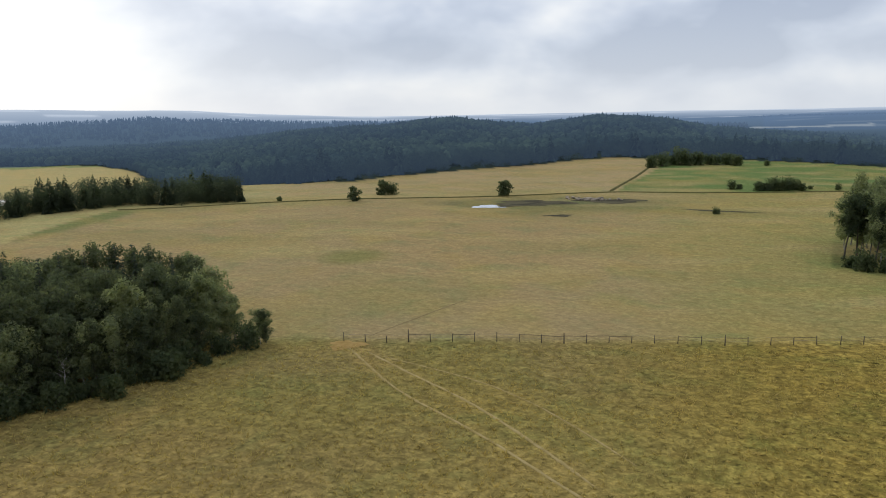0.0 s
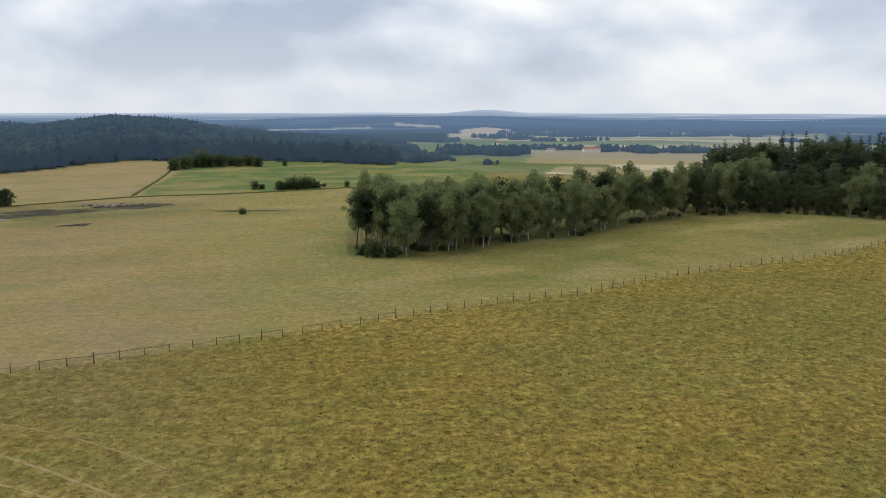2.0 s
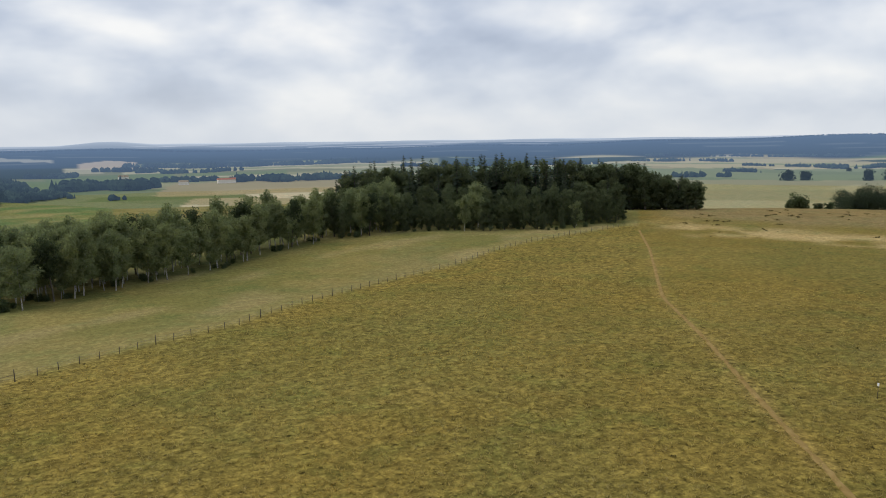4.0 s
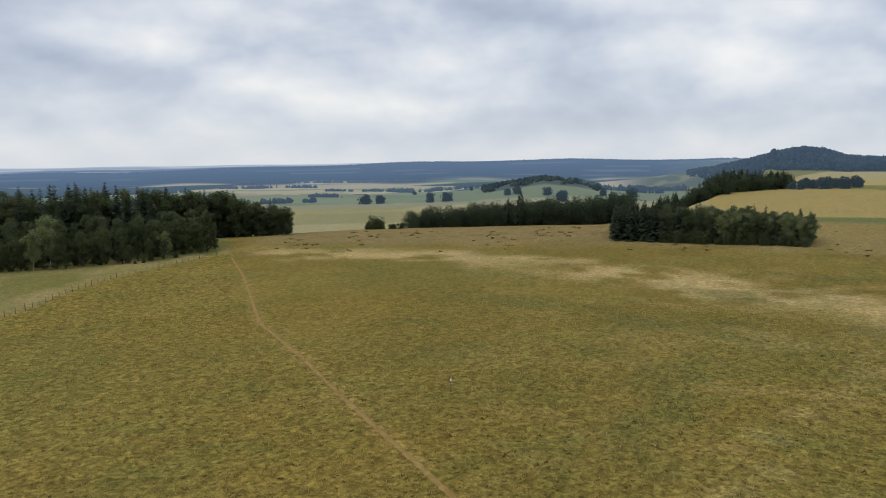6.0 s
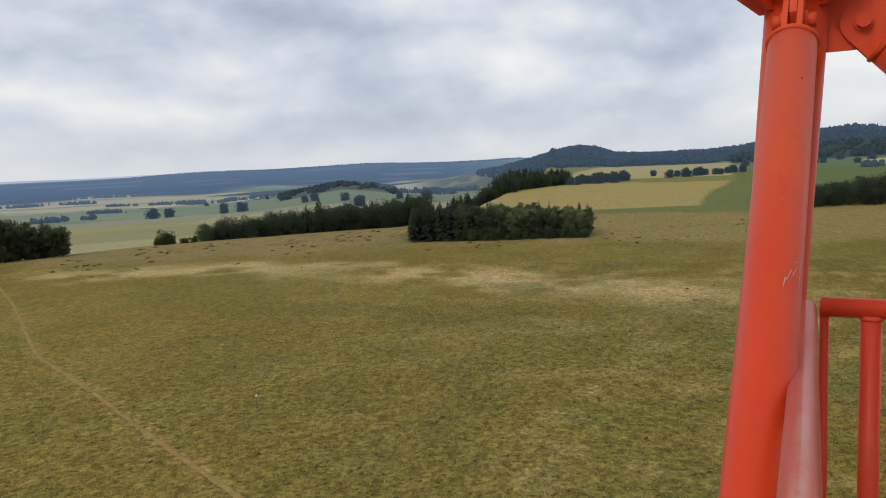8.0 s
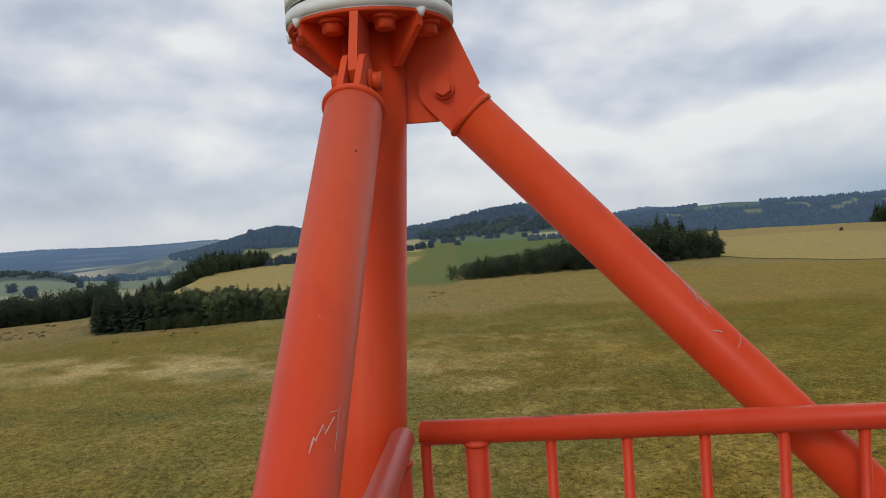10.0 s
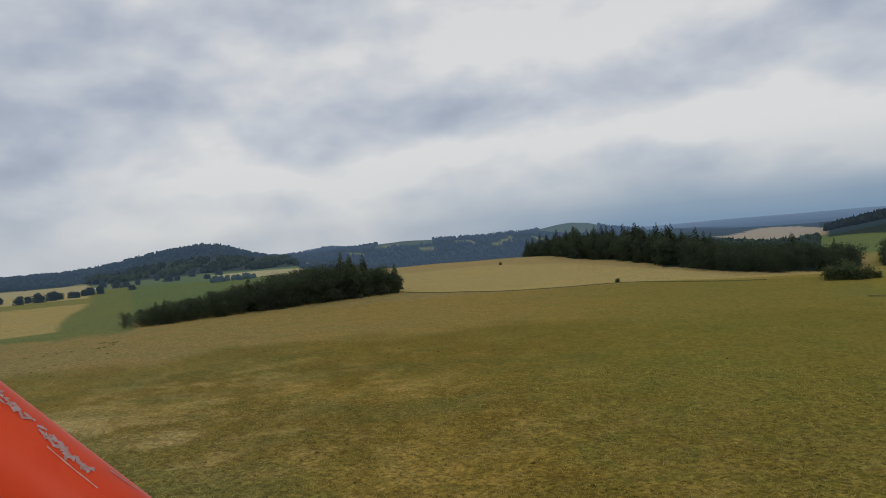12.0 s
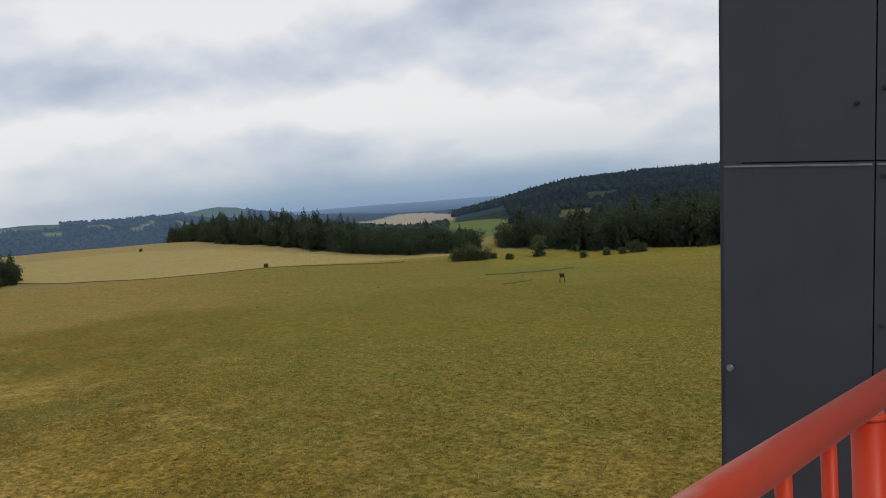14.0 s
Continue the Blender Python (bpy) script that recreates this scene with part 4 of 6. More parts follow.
def build_shaft():
    """Square shaft clad with dark grey sheet panels, each panel a piece with folded edges, screws and an added pale
    seam highlight.
    """
    top = new("clad_shaft")
    top.location = (SHAFT.x, SHAFT.y, 0)
    tagged(top, "dark grey sheet-metal clad tower shaft with screwed panels", "tower shaft")
    inv = Matrix.Translation(-top.location)
    w = 1.85
    base = float(height(SHAFT.x, SHAFT.y)) - 0.5

    def at(u, v, z):
        return SHAFT + U2 * u + U1 * v + Vector((0, 0, z))

    # sheared sideways and tilted so the panel lines fit the camera's view
    def shear_to_view(bm):
        for v in bm.verts:
            v.co += U2 * (0.040 * (v.co.z - 32.0)) - Vector((0, 0, 0.06 * (v.co - SHAFT).dot(U2) * ease((v.co.z - 20) / 8)))

    bm = bmesh.new()
    slab(bm, [at(0.02, 0.02, 17.7), at(w - .02, 0.02, 17.7), at(w - .02, w - .02, 17.7), at(0.02, w - .02, 17.7)], (0, 0, 17.7 - base))
    shear_to_view(bm)
    bm.transform(inv)
    part("frame", bm, M_DARK, top)
    rows = [30.931 - 1.02 * k for k in range(1, 31)][::-1]
    levels = [base] + [z for z in rows if z > base + 0.3] + [30.931, 31.967, 32.98, 34.01, 35.4]

    def face(o, d, out, widths):
        u = 0.0
        for n, cw in enumerate(widths):
            for lo, hi in zip(levels, levels[1:]):
                bm = bmesh.new()
                g = 0.0012
                pts = [o + d * (u + g) + Vector((0, 0, lo + g)), o + d * (u + cw - g) + Vector((0, 0, lo + g)), o + d * (u + cw - g) + Vector((0, 0, hi - g)), o + d * (u + g) + Vector((0, 0, hi - g))]
                slab(bm, [p + out * 0.004 for p in pts], out * 0.009)
                near = hi > 29
                if near:
                    soften(bm, 0.006)
                shear_to_view(bm)
                bm.transform(inv)
                panel = part("panel", bm, M_GREY, top)
                if near:
                    # pale strip along each seam, added for the sky light caught there
                    bm = bmesh.new()
                    seam_strip = [o + d * (u + 0.004) + Vector((0, 0, hi - 0.0072)), o + d * (u + cw - 0.004) + Vector((0, 0, hi - 0.0072)), o + d * (u + cw - 0.004) + Vector((0, 0, hi - 0.0042)), o + d * (u + 0.004) + Vector((0, 0, hi - 0.0042))]
                    slab(bm, [p + out * 0.0125 for p in seam_strip], out * 0.0025)
                    shear_to_view(bm)
                    bm.transform(inv)
                    part("seam_highlight", bm, M_SEAMLIGHT, panel, "pale strip for light on the panel seam")
                    for su, sz in ((0.013, 0.659), (cw - 0.028, 0.092)) if n == 0 else ((0.012, 0.113), (0.012, 0.772), (0.012, 1.012), (cw - 0.03, 0.4)):
                        bm = bmesh.new()
                        c = o + d * (u + su) + Vector((0, 0, lo + sz)) + out * 0.013
                        wide = 1.0 if n == 0 and sz > 0.5 else 0.6
                        tube(bm, c, c + out * 0.004, 0.0062 * wide, seg=14)
                        tube(bm, c + out * 0.004, c + out * 0.008, 0.0045 * wide, seg=6)
                        shear_to_view(bm)
                        bm.transform(inv)
                        part("screw", bm, M_STEEL if n == 0 and sz > 0.5 else M_DARK, panel)
            u += cw

    face(at(0, 0, 0), U2, N2, (0.255, 0.76, 0.835))
    face(at(0, 0, 0), U1, N1, (0.95, 0.9))
    face(at(w, 0, 0), U1, -N1, (0.95, 0.9))
    face(at(0, w, 0), U2, -N2, (0.95, 0.9))
    return top


build_post()
# dark grip marks on the rail: width, material, place along the rail and turn round it
G = 1.41
STAINS = [(0.004, M_STAIN, [(0.185, 92), (0.215, 100), (0.245, 95), (0.27, 90)]), (0.003, M_STAIN, [(0.20, 82), (0.23, 78)]), (0.003, M_STAIN, [(0.36, 85), (0.37, 86)]),
          (0.004, M_STAIN, [(G - 0.025, 30), (G - 0.02, 18), (G - 0.015, 2)]), (0.004, M_STAIN, [(G, 26), (G + 0.03, 22), (G + 0.06, 18), (G + 0.09, 20)]), (0.003, M_STAIN, [(G + 0.03, 28), (G + 0.07, 26)]),
          (0.004, M_STAIN, [(G + 0.055, -8), (G + 0.075, -14)]), (0.0015, M_SCRATCH, [(G - 0.03, 30), (G - 0.028, 12)]), (0.0015, M_SCRATCH, [(G + 0.14, 8), (G + 0.16, 14)]),
          (0.003, M_STAIN, [(0.0, 100), (0.006, 130), (0.004, 160)])]
R1, R2 = Vector((-0.2704, -0.9627, 0)), Vector((-0.9725, 0.233, 0))
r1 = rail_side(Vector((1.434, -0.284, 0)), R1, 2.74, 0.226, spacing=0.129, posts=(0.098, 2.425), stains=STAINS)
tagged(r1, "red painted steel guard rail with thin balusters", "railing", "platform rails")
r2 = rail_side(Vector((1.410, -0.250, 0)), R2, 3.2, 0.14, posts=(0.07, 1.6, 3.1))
tagged(r2, "red painted steel guard rail with pale worn and highlit top", "railing", "platform rails")
build_deck()
build_shaft()

# ---- trees ----
def limb(verts, faces, path, radii, seg=7):
    """Adds a tapered, bent branch to the lists."""
    base = len(verts)
    for i, (p, r) in enumerate(zip(path, radii)):
        t = Vector(path[min(i + 1, len(path) - 1)]) - Vector(path[max(i - 1, 0)])
        q = t.to_track_quat("Z", "Y").to_matrix()
        for k in range(seg):
            a = 2 * math.pi * k / seg
            verts.append(Vector(p) + q @ Vector((math.cos(a) * r, math.sin(a) * r, 0)))
    for i in range(len(path) - 1):
        for k in range(seg):
            a, b = base + i * seg + k, base + i * seg + (k + 1) % seg
            faces.append((a, b, b + seg, a + seg))


def leaf_quads(rng, centres, sizes, flat=0.0):
    """Small clumps of leaves: bent quads at random turns."""
    n = len(centres)
    d1 = rng.normal(size=(n, 3))
    d1[:, 2] *= 1 - flat
    d1 /= np.linalg.norm(d1, axis=1, keepdims=True)
    d2 = np.cross(d1, rng.normal(size=(n, 3)))
    d2 /= np.linalg.norm(d2, axis=1, keepdims=True)
    s1, s2 = sizes[:, None] * rng.uniform(0.6, 1.2, (n, 1)), sizes[:, None] * rng.uniform(0.4, 0.9, (n, 1))
    bend = np.cross(d1, d2) * s1 * 0.35
    v = np.stack([centres - d1 * s1 - bend, centres - d2 * s2, centres + d1 * s1 - bend, centres + d2 * s2], 1)
    return v.reshape(-1, 3), np.arange(4 * n).reshape(-1, 4)


def leaf_tris(rng, centres, sizes):
    """Sprays of leaves: small pointed triangles at random turns, a little drooping."""
    n = len(centres)
    d1 = rng.normal(size=(n, 3))
    d1[:, 2] -= 0.35
    d1 /= np.linalg.norm(d1, axis=1, keepdims=True)
    d2 = np.cross(d1, rng.normal(size=(n, 3)))
    d2 /= np.linalg.norm(d2, axis=1, keepdims=True)
    s1, s2 = sizes[:, None] * rng.uniform(0.8, 1.5, (n, 1)), sizes[:, None] * rng.uniform(0.45, 0.9, (n, 1))
    v = np.stack([centres - d1 * s1 * 0.6 - d2 * s2, centres - d1 * s1 * 0.4 + d2 * s2, centres + d1 * s1], 1)
    return v.reshape(-1, 3), np.arange(3 * n).reshape(-1, 3)


def tree_thing(name, trunk, crown, m_trunk, m_leaf, label, category, group):
    top = new(name)
    tagged(top, label, category, group)
    me = np_mesh("trunk", [tuple(v) for v in trunk[0]], trunk[1], m_trunk, True)
    ob = new("trunk", me)
    ob.parent = top
    me = np_mesh("crown", crown[0], crown[1], m_leaf)
    ob = new("crown", me)
    ob.parent = top
    return top


def broadleaf(seed, h, spread, low, count, size, name, m_trunk, m_leaf, label, group, lean=0.05, slim=1.0):
    """A broad-leaved tree: bent trunk, limbs that carry lobes of leaf clumps, gaps between them."""
    rng = np.random.default_rng(seed)
    verts, faces, lobes = [], [], []
    path = [Vector((0, 0, -0.4))]
    drift = Vector((rng.normal(0, lean), rng.normal(0, lean), 1))
    for k in range(1, 9):
        path.append(path[-1] + Vector((drift.x + rng.normal(0, 0.05), drift.y + rng.normal(0, 0.05), 1)) * (h * 0.92 / 8))
    rad = [0.018 * h * slim * (1 - 0.85 * k / 8) for k in range(9)]
    limb(verts, faces, path, rad)
    n = int(rng.integers(9, 13))
    for k in range(n):
        f = low + (0.92 - low) * (k + 0.5) / n
        p = path[int(f * 8)].lerp(path[min(8, int(f * 8) + 1)], f * 8 % 1)
        a = k * 2.4 + rng.normal(0, 0.4)
        reach = spread * math.sin(math.pi * min(0.84, 0.20 + 0.7 * (f - low) / (1 - low))) * rng.uniform(0.6, 1.1)
        end = p + Vector((math.cos(a) * reach, math.sin(a) * reach, reach * rng.uniform(0.25, 0.7)))
        mid = p.lerp(end, 0.5) + Vector((0, 0, -0.08 * reach))
        limb(verts, faces, [p, mid, end], [rad[int(f * 8)] * 0.5, rad[int(f * 8)] * 0.35, 0.02], 5)
        lobes.append((end, spread * rng.uniform(0.26, 0.46)))
        lobes.append((mid, spread * rng.uniform(0.25, 0.4)))
        lobes.append((p + Vector((0, 0, 0.04 * h)), spread * rng.uniform(0.24, 0.36)))
    lobes.append((path[-1], spread * 0.42))
    w = np.array([r ** 2 for _, r in lobes])
    pick = rng.choice(len(lobes), count, p=w / w.sum())
    d = rng.normal(size=(count, 3))
    d /= np.linalg.norm(d, axis=1, keepdims=True)
    d *= 1.22 * rng.uniform(0.1, 1.0, (count, 1)) ** 0.65
    c = np.array([tuple(p) for p, _ in lobes])[pick] + d * np.array([r for _, r in lobes])[pick][:, None] * [1, 1, 0.85]
    v, f = leaf_tris(rng, c, rng.uniform(0.6, 1.3, count) * size)
    return tree_thing(name, (verts, faces), (v, f), m_trunk, m_leaf, label, "tree", group)


def spruce(seed, h, width, count, name, m_leaf, label, group, low=0.06):
    """A conifer: straight trunk and whorls of drooping, ragged boughs."""
    rng = np.random.default_rng(seed)
    verts, faces = [], []
    limb(verts, faces, [Vector((0, 0, -0.4)), Vector((0, 0, h * 0.5)), Vector((0.02, 0, h))], [0.016 * h, 0.009 * h, 0.01], 7)
    out_v, out_f = [], []
    whorls = int(count / 10)
    for k in range(whorls):
        f = low + (1 - low) * (k / whorls) ** 0.92
        z, reach = f * h, width * (1 - f) ** 0.62 * rng.uniform(0.75, 1.15) + 0.22
        for j in range(int(rng.integers(7, 12))):
            a = rng.uniform(0, 2 * math.pi)
            L = reach * rng.uniform(0.55, 1.12)
            d, s = np.array((math.cos(a), math.sin(a), 0)), np.array((-math.sin(a), math.cos(a), 0))
            b = np.array((0, 0, z + rng.normal(0, 0.2)))
            droop, wide = L * rng.uniform(0.2, 0.5), L * rng.uniform(0.22, 0.4) + 0.08
            i = len(out_v) * 5
            mid = b + d * L * 0.6 + np.array((0, 0, -droop * 0.35))
            out_v.append([b, mid + s * wide, b + d * L + np.array((0, 0, -droop)), mid - s * wide, mid + np.array((0, 0, 0.12 * L))])
            out_f += [(i, i + 1, i + 4), (i + 1, i + 2, i + 4), (i + 2, i + 3, i + 4), (i + 3, i, i + 4)]
    return tree_thing(name, (verts, faces), (np.array(out_v).reshape(-1, 3), out_f), M_BARK, m_leaf, label, "tree", group)


def bush(seed, h, spread, count, size, name, label, group, category="bush", mat=None):
    """A bush: many stems from the ground and leaf clumps down to the grass."""
    rng = np.random.default_rng(seed)
    verts, faces, lobes = [], [], []
    for k in range(8):
        a, reach = rng.uniform(0, 6.28), spread * rng.uniform(0.2, 0.75)
        end = Vector((math.cos(a) * reach, math.sin(a) * reach, h * rng.uniform(0.4, 0.8)))
        limb(verts, faces, [Vector((0, 0, -0.2)), end * 0.5, end], [0.06, 0.04, 0.015], 5)
        lobes.append((end, h * rng.uniform(0.22, 0.34)))
        lobes.append((Vector((end.x * 0.9, end.y * 0.9, h * 0.22)), h * 0.3))
        lobes.append((Vector((end.x * 0.5, end.y * 0.5, h * 0.45)), h * 0.3))
    pick = rng.integers(0, len(lobes), count)
    d = rng.normal(size=(count, 3))
    d /= np.linalg.norm(d, axis=1, keepdims=True)
    d *= rng.uniform(0.1, 1.0, (count, 1)) ** 0.5
    c = np.array([tuple(p) for p, _ in lobes])[pick] + d * np.array([r for _, r in lobes])[pick][:, None]
    c[:, 2] = np.maximum(c[:, 2], 0.1)
    v, f = leaf_tris(rng, c, rng.uniform(0.6, 1.3, count) * size)
    top = tree_thing(name, (verts, faces), (v, f), M_BARK, mat or M_BUSH, label, category, group)
    return top


class Stand:
    """Sets out copies of a few model trees; the first of each model is the model itself."""

    def __init__(self, models):
        self.models, self.used = models, [False] * len(models)

    def put(self, k, x, y, scale, turn, label="", group="", sink=0.15, tall=1.0):
        k %= len(self.models)
        m = pose(x, y, float(height(x, y)) - sink, 0, 0, turn) @ Matrix.Diagonal((scale, scale, scale * tall, 1))
        if self.used[k]:
            ob = copy_thing(self.models[k], m)
        else:
            ob, self.used[k] = self.models[k], True
            self.first = m
            ob["kept"] = 1
            FIRST.append((ob, m))
        return tagged(ob, label, group=group)


FIRST = []
RNG = np.random.default_rng(11)
birches = Stand([broadleaf(20 + k, 15.5, (3.3, 3.9, 2.9, 3.5)[k], 0.24, 3600, 0.27, "birch_tree", M_BIRCHBARK, M_BIRCH,
                           "slender birch with pale trunk and grey-green crown", "birches of the wood edge", slim=0.62) for k in range(4)])
broads = Stand([broadleaf(40 + k, 16.5, (3.2, 3.7, 2.9)[k], 0.08, 3400, 0.28, "broadleaf_tree", M_BARK, M_BROAD,
                          "dark green broad-leaved tree with uneven crown", "trees of the near wood") for k in range(3)])
oaks = Stand([broadleaf(60 + k, 12.0, (5.2, 4.6, 5.6)[k], 0.04, 1500, 0.80, "field_tree", M_BARK, M_BROAD,
                        "round-crowned solitary tree in the fields", "scattered field trees") for k in range(3)])
spruces = Stand([spruce(80 + k, 24.0, (3.6, 4.2, 3.2)[k], 260, "spruce_tree", M_NEEDLE, "tall dark spruce with ragged boughs", "spruces of the wood") for k in range(3)])
pines = Stand([broadleaf(90 + k, 19.0, (3.3, 3.9)[k], 0.42, 2200, 0.34, "pine_tree", M_BARK, M_PINE, "dark scots pine with high crown", "pines of the wood", slim=0.8) for k in range(2)])
bushes = Stand([bush(100 + k, (3.2, 2.4, 4.0)[k], (2.2, 2.0, 2.8)[k], 1200, 0.22, "bush", "dense dark green bush in the meadow", "meadow bushes") for k in range(3)])


round_trees = Stand([bush(120 + k, 10.0, (5.4, 4.8, 6.0)[k], 1100, 0.75, "field_tree", "round-crowned dark tree far off in the fields", "scattered field trees", "tree", M_FARTREE) for k in range(3)])


def near_wood():
    """Mixed wood close to the lookout, dark broad-leaved edge with some conifers behind."""
    n = 0
    for az in np.arange(43.2, 63.5, 0.80):
        front = knots(az, [(42.9, 110), (44.3, 107), (48, 101), (53.7, 97), (58.9, 94), (64, 90)])
        for row, dr in enumerate((1.5, 6.5, 12, 18.5, 26, 35)):
            if row and az < 43.5 + 0.5 * row:
                continue
            a, r = az + RNG.normal(0, 0.25), front + dr + RNG.normal(0, 0.9)
            x, y = pol(a, r)
            s = 0.835 * RNG.uniform(0.76, 1.02) * (0.80 if row == 0 else 1.0) * knots(az, [(42, 0.72), (45.5, 0.82), (48, 0.90), (54, 0.98), (64, 1.04)])
            kind = RNG.random()
            if row >= 2 and kind < 0.22:
                spruces.put(n, x, y, s * 0.74, RNG.uniform(0, 360), "dark spruce standing up out of the near wood", "trees of the near wood")
            elif kind < 0.36 or az < 45:
                birches.put(n, x, y, s * 1.05, RNG.uniform(0, 360), "birch with thin pale stem at the near wood", "trees of the near wood")
            else:
                broads.put(n, x, y, s, RNG.uniform(0, 360), tall=RNG.uniform(0.95, 1.12))
            n += 1
    for az in np.arange(43, 63, 1.3):
        front = knots(az, [(42.9, 110), (44.3, 107), (48, 101), (53.7, 97), (58.9, 94), (64, 90)])
        x, y = pol(az + RNG.normal(0, 0.3), front - 1.2 + RNG.normal(0, 0.8))
        bushes.put(n, x, y, RNG.uniform(0.7, 1.25), RNG.uniform(0, 360), "low bush at the dark wood edge", "undergrowth of the near wood")
        n += 1
    x, y = pol(41.4, 109)
    birches.put(1, x, y, 0.40, 40, "small dense young tree beside the wood", "scattered field trees", tall=0.85)
    x, y = pol(41.0, 109.6)
    broads.put(1, x, y, 0.33, 140, "small dense young tree beside the wood", "scattered field trees")


def birch_wood():
    """The long wood across the meadow: birches in front, spruces behind towards its far end."""
    n = 0
    front_line = [(-0.2, 172), (-4.2, 168), (-9.2, 177), (-13.4, 192), (-17.6, 204), (-23.9, 236), (-32, 262), (-36, 256), (-41.3, 262), (-46.2, 280)]
    for az in np.arange(-0.6, -46.4, -0.60):
        front = knots(az, front_line)
        depth = 4 if az > -10 else (3 if az > -24 else 5)
        for row in range(depth):
            a, r = az + RNG.normal(0, 0.2), front + 2 + row * (8.5 if az > -19 else 7.5) + RNG.normal(0, 1.6)
            if row == 0 and RNG.random() < 0.36:
                continue
            x, y = pol(a, r)
            if az < -24 and row >= 3 and RNG.random() < 0.30:
                spruces.put(n, x, y, RNG.uniform(0.50, 0.80), RNG.uniform(0, 360))
            elif az < -24 and RNG.random() < (0.42 if az > -31 else 0.95):
                broads.put(n, x, y, RNG.uniform(0.48, 0.92) * (0.80 if row == 0 else 1.0), RNG.uniform(0, 360), "grey-green broad-leaved tree of the long wood", "trees of the long wood")
            elif RNG.random() < 0.12:
                pines.put(n, x, y, RNG.uniform(0.7, 0.86), RNG.uniform(0, 360))
            else:
                birches.put(n, x, y, RNG.uniform(0.70, 1.08) * (0.88 if row == 0 else 1.0), RNG.uniform(0, 360), tall=RNG.uniform(0.9, 1.12))
            n += 1
    for az in np.concatenate([np.arange(-26, -45, -0.62), np.arange(-45, -52.1, -0.34)]):
        for row in range(3 if az > -45 else 4):
            r = knots(az, [(-26, 290), (-46, 346), (-52.3, 352)]) + row * 9 + RNG.normal(0, 2)
            x, y = pol(az + RNG.normal(0, 0.15), r)
            s = knots(az, [(-52.4, 0.56), (-50, 0.72), (-47, 1.02), (-40, 1.12), (-31, 1.08), (-26, 0.94)])
            if (az < -46.5 and row == 0) or RNG.random() < 0.55:
                broads.put(n, x, y, s * RNG.uniform(1.15, 1.4), RNG.uniform(0, 360), "dark dense tree at the end of the wood", "trees of the long wood", tall=0.9)
            else:
                spruces.put(n, x, y, s * RNG.uniform(0.9, 1.2), RNG.uniform(0, 360), tall=0.80)
            n += 1
    for k in range(54):
        az = RNG.uniform(-46, -1)
        x, y = pol(az, knots(az, front_line) + RNG.uniform(-2, 9))
        bushes.put(n, x, y, RNG.uniform(0.3, 0.65), RNG.uniform(0, 360), "low shrub under the birches", "undergrowth of the long wood")
        n += 1


def copse():
    """The dense dark copse that stands alone on the crest."""
    n = 0
    for az in np.arange(-75.7, -88.7, -0.40):
        front = knots(az, [(-75.6, 297), (-82, 291), (-88.8, 287)])
        for row in range(5):
            x, y = pol(az + RNG.normal(0, 0.12), front + 2 + row * 6 + RNG.normal(0, 0.8))
            s = RNG.uniform(0.76, 1.10) * knots(az, [(-89, 0.84), (-86, 0.95), (-82, 1.0), (-75, 1.0)])
            if az < -81 and RNG.random() < 0.22:
                birches.put(n, x, y, 0.86 * s, RNG.uniform(0, 360), "grey-green birch at the copse edge", "trees of the copse", tall=0.85)
            elif az > -78.6 or RNG.random() < 0.3:
                spruces.put(n, x, y, 0.92 * s, RNG.uniform(0, 360), "dark young spruce in the dense copse", "trees of the copse", tall=0.60)
            else:
                broads.put(n, x, y, 0.92 * s * (0.86 if row == 0 else 1.0), RNG.uniform(0, 360), "dark bushy tree in the dense copse", "trees of the copse", tall=0.80)
            n += 1
    for az in np.arange(-79, -88.5, -0.55):
        x, y = pol(az, knots(az, [(-75.6, 297), (-82, 291), (-88.8, 287)]) - 1 + RNG.normal(0, 0.8))
        bushes.put(n, x, y, RNG.uniform(0.8, 1.3), RNG.uniform(0, 360), "green bush at the foot of the copse", "undergrowth of the copse")
        n += 1


near_wood()
birch_wood()
copse()


